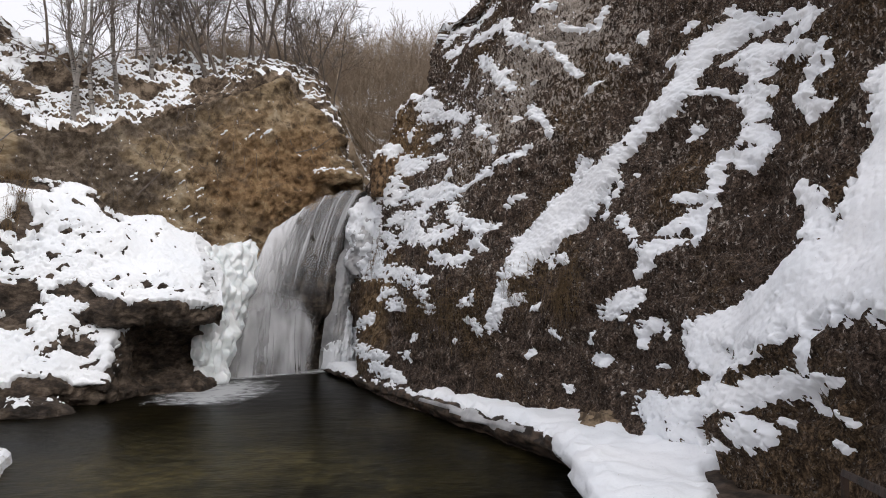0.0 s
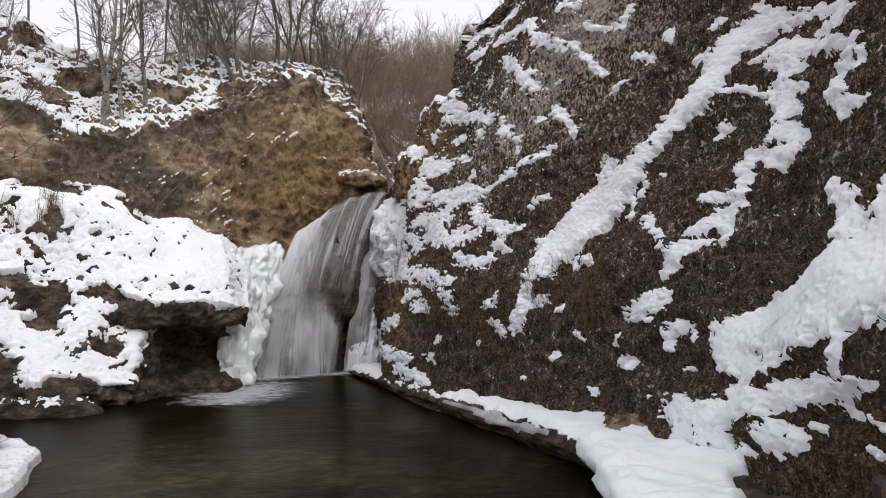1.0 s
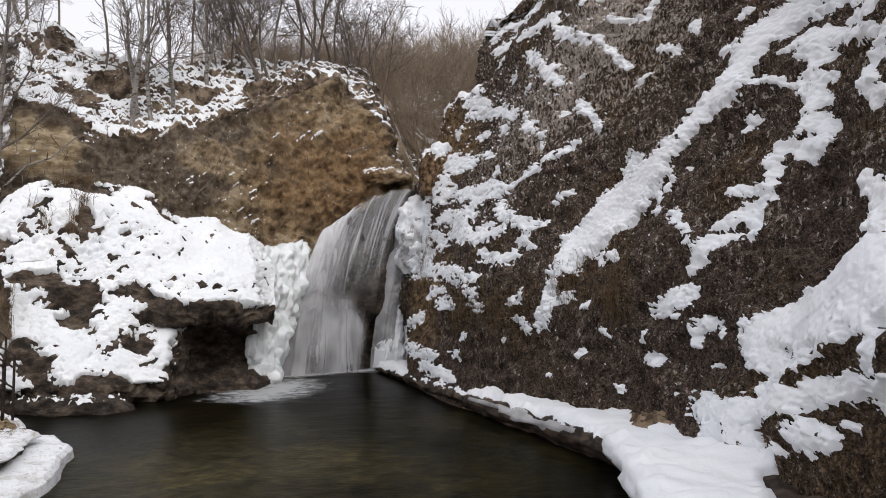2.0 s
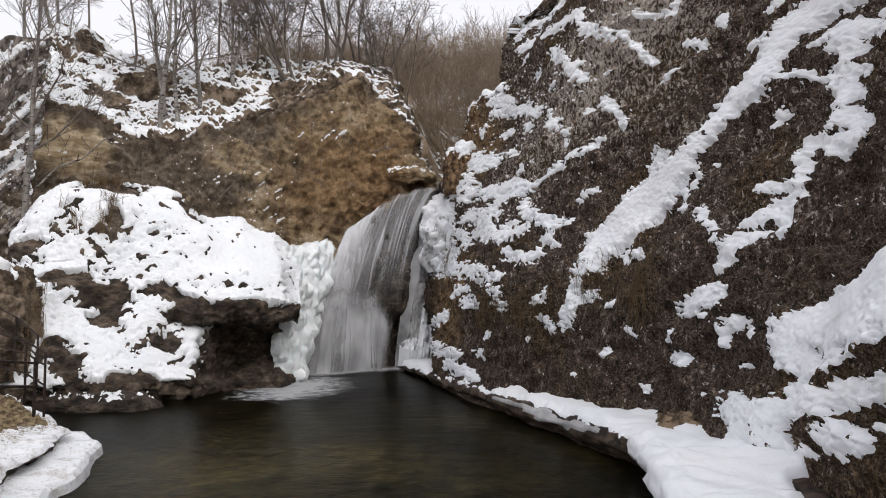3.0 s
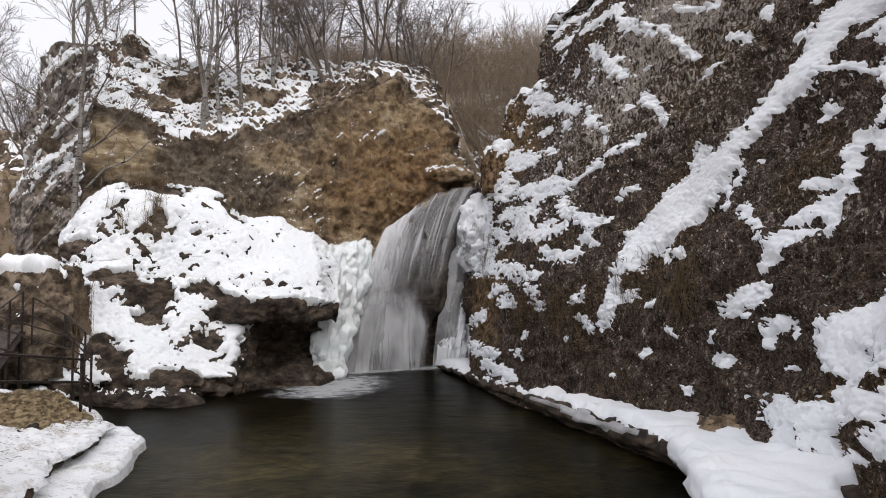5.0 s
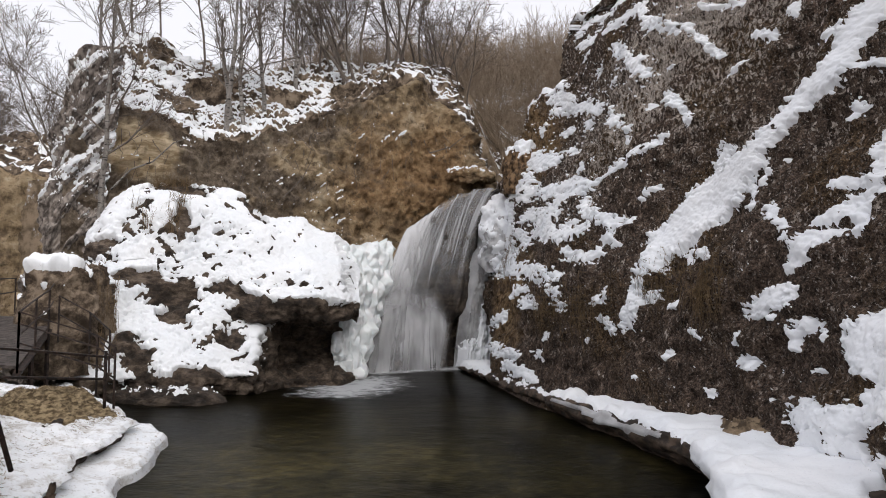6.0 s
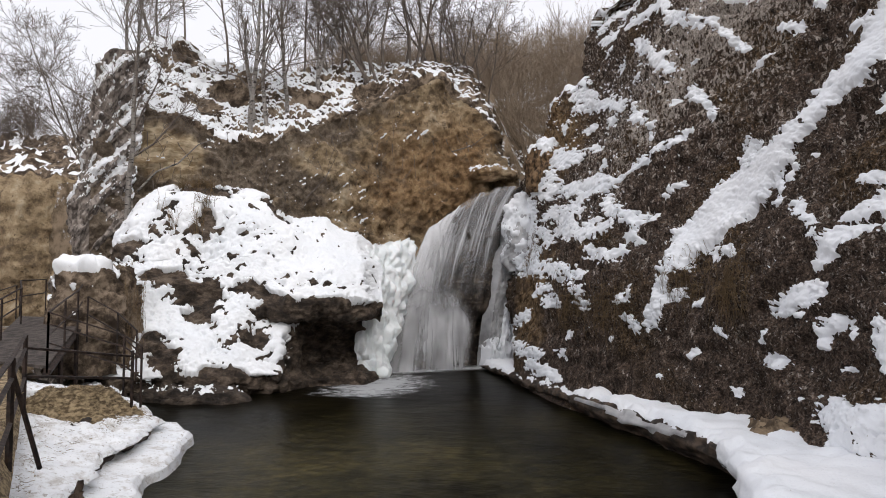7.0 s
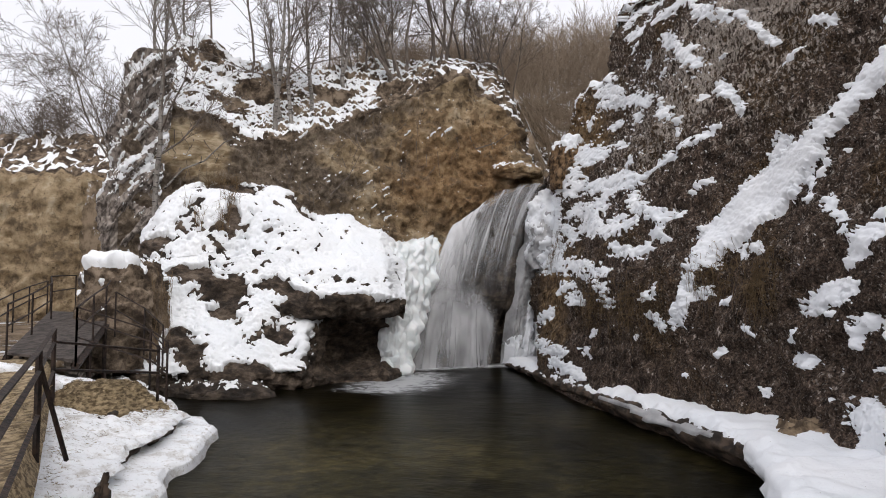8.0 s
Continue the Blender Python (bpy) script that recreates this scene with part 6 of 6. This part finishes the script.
def build_ledge():
    s = np.arange(0, LEDGE_LINE.length, 0.06)
    k = np.linspace(0, 1, 60)
    S, K = np.meshgrid(s, k)
    x, y = LEDGE_LINE.at(S)
    lx, ly = LEDGE_LINE.left(S)
    kk = [0, 0.18, 0.34, 0.40, 0.55, 1.0]
    off = np.interp(K, kk, [0.35, 0.18, -0.02, 0.05, 0.35, 3.2])
    top = np.interp(S, [0, 5, 10, 14, 18, 27], [0.22, 0.30, 0.42, 0.5, 0.5, 0.5])
    z = np.interp(K, kk, [-0.4, 0.0, 0.55, 0.9, 1.0, 1.25]) * top
    B = np.stack([x + lx * off, y + ly * off, z], -1)
    N = normals(B)
    P = B + N * (0.12 * fbm(B, 1.1, 3, seed=95) + 0.045 * fbm(B * np.array([0.5, 0.5, 4]), 0.35, 4, 0.65, seed=96))[..., None]
    tagged(mesh_object("rock_ledge", P.reshape(-1, 3), grid_faces(*S.shape), LEDGE), "low water-worn stone ledge at the foot of the cliff", "ledge", kind="structure")
    # a skin of grey ice on the edge under the snow
    G = np.stack([S * 0.8, K * 6, 0 * S], -1)
    glaze = 0.04 - np.abs(K - 0.38 - 0.02 * fbm(G, 1.5, 2, seed=115)) * 2.2 + 0.05 * fbm(G * np.array([0.6, 1, 1]), 0.9, 4, 0.65, seed=114) - 0.5 * (smooth(9.5, 8.5, S) + smooth(14.0, 15.0, S))
    skin = (glaze[:-1, :-1] > 0) | (glaze[1:, 1:] > 0)
    v, f = packed((P + N * np.where(glaze > 0, 0.02, -0.03)[..., None]).reshape(-1, 3), grid_faces(*S.shape)[skin.ravel()])
    tagged(mesh_object("ice_glaze", v, f, GREY_ICE), "thin grey ice skin on the edge of the stone ledge", "ice")
    width = np.interp(S, [0, 2, 4.5, 8.0, 9.2, 12, 14, 15.5, 27], [0.2, 0.15, -0.05, -0.05, 0.2, 0.25, 0.25, 0.5, 0.8])
    m = np.minimum((K - 0.42) * 2.0, width + 0.1 * fbm(P, 0.7, 3, seed=97))
    m = np.maximum(m, np.where(S > 15.2, (K - 0.28) * 2, -1)) + 0.05 * fbm(P, 0.4, 3, seed=98)
    m = m + 0.07 * fbm(P, 0.16, 3, 0.7, seed=112)
    m = m - 2 * smooth(0.0, 0.3, P[..., 0] - 2.98 - 0.25 * (P[..., 1] - 8.27) + 0.15 * fbm(P, 0.5, 3, seed=116)) * smooth(9.6, 8.9, P[..., 1])
    depth = np.where(m > 0, (0.14 + 0.03 * fbm(P, 0.35, 4, 0.7, seed=113)) * (1 - np.exp(-m / 0.10)) + 0.015, np.maximum(m, -0.12))
    snow_sheet(P, N, depth, "smooth strip of snow on the stone ledge", "bits of snow on the stone ledge", 150, 1.5)


def build_hanging_grass():
    """Dry grass and roots hanging below the snowy ledges of the cliff."""
    rng = np.random.RandomState(101)
    S, Zz, P, N = cliff_surface(0.15, 0.12)
    spots = [(23.7, 3.2, 0.5, 0.4), (25.2, 3.0, 0.5, 0.4), (19.4, 2.7, 1.2, 0.6), (21.4, 2.5, 0.9, 0.5), (12.4, 4.4, 0.8, 0.6)]
    parts = []
    for s0, z0, ds, dz in spots:
        for _ in range(240 if s0 < 30 else 110):
            a, b = rng.normal(s0, ds * 0.6), rng.normal(z0, dz * 0.6)
            i = int(np.clip((b + 0.4) / 0.12, 0, P.shape[0] - 1))
            j = int(np.clip((a - 4.0) / 0.15, 0, P.shape[1] - 1))
            p, n = P[i, j], N[i, j]
            length = rng.uniform(0.15, 0.5)
            side = rng.normal(size=3) * 0.06
            q = np.array([p - n * 0.05, p + n * 0.10 + side * 0.4, p + n * 0.10 + side - [0, 0, length * 0.5], p + n * 0.04 + side * 1.4 - [0, 0, length]])
            parts.append(tube(q, np.array([0.005, 0.005, 0.004, 0.002]), 3))
    for _ in range(150):
        a, z0 = rng.uniform(-2.6, 0.6), rng.uniform(0.9, 3.4)
        p = np.array([-13.0 + 0.66 * math.cos(a), 17.0 + 0.6 * math.sin(a), z0])
        w = np.array([math.cos(a), math.sin(a), 0]) * 0.05
        length = rng.uniform(0.3, 0.9)
        parts.append(tube([p - w * 2, p + w, p + w + [rng.normal(0, 0.04), 0, -length * 0.5], p + [rng.normal(0, 0.06), 0, -length]], np.array([0.006, 0.006, 0.005, 0.003]), 3))
    v, f = joined(parts)
    tagged(mesh_object("hanging_grass", v, f, HAY), "dry brown grass hanging from the cliff ledges", "grass", kind="stuff")


build_ground()
build_pool()
build_cliff(list(cliff_snow()))
build_wall()
build_boulder()
build_side_rock()
build_fall()
build_ice()
build_fin()
build_far_wall()
build_foam()
build_rocks()
build_bank()
build_seams()
build_ledge()
build_walkway()
build_trees()
build_brush()
build_hanging_grass()
build_sticks()
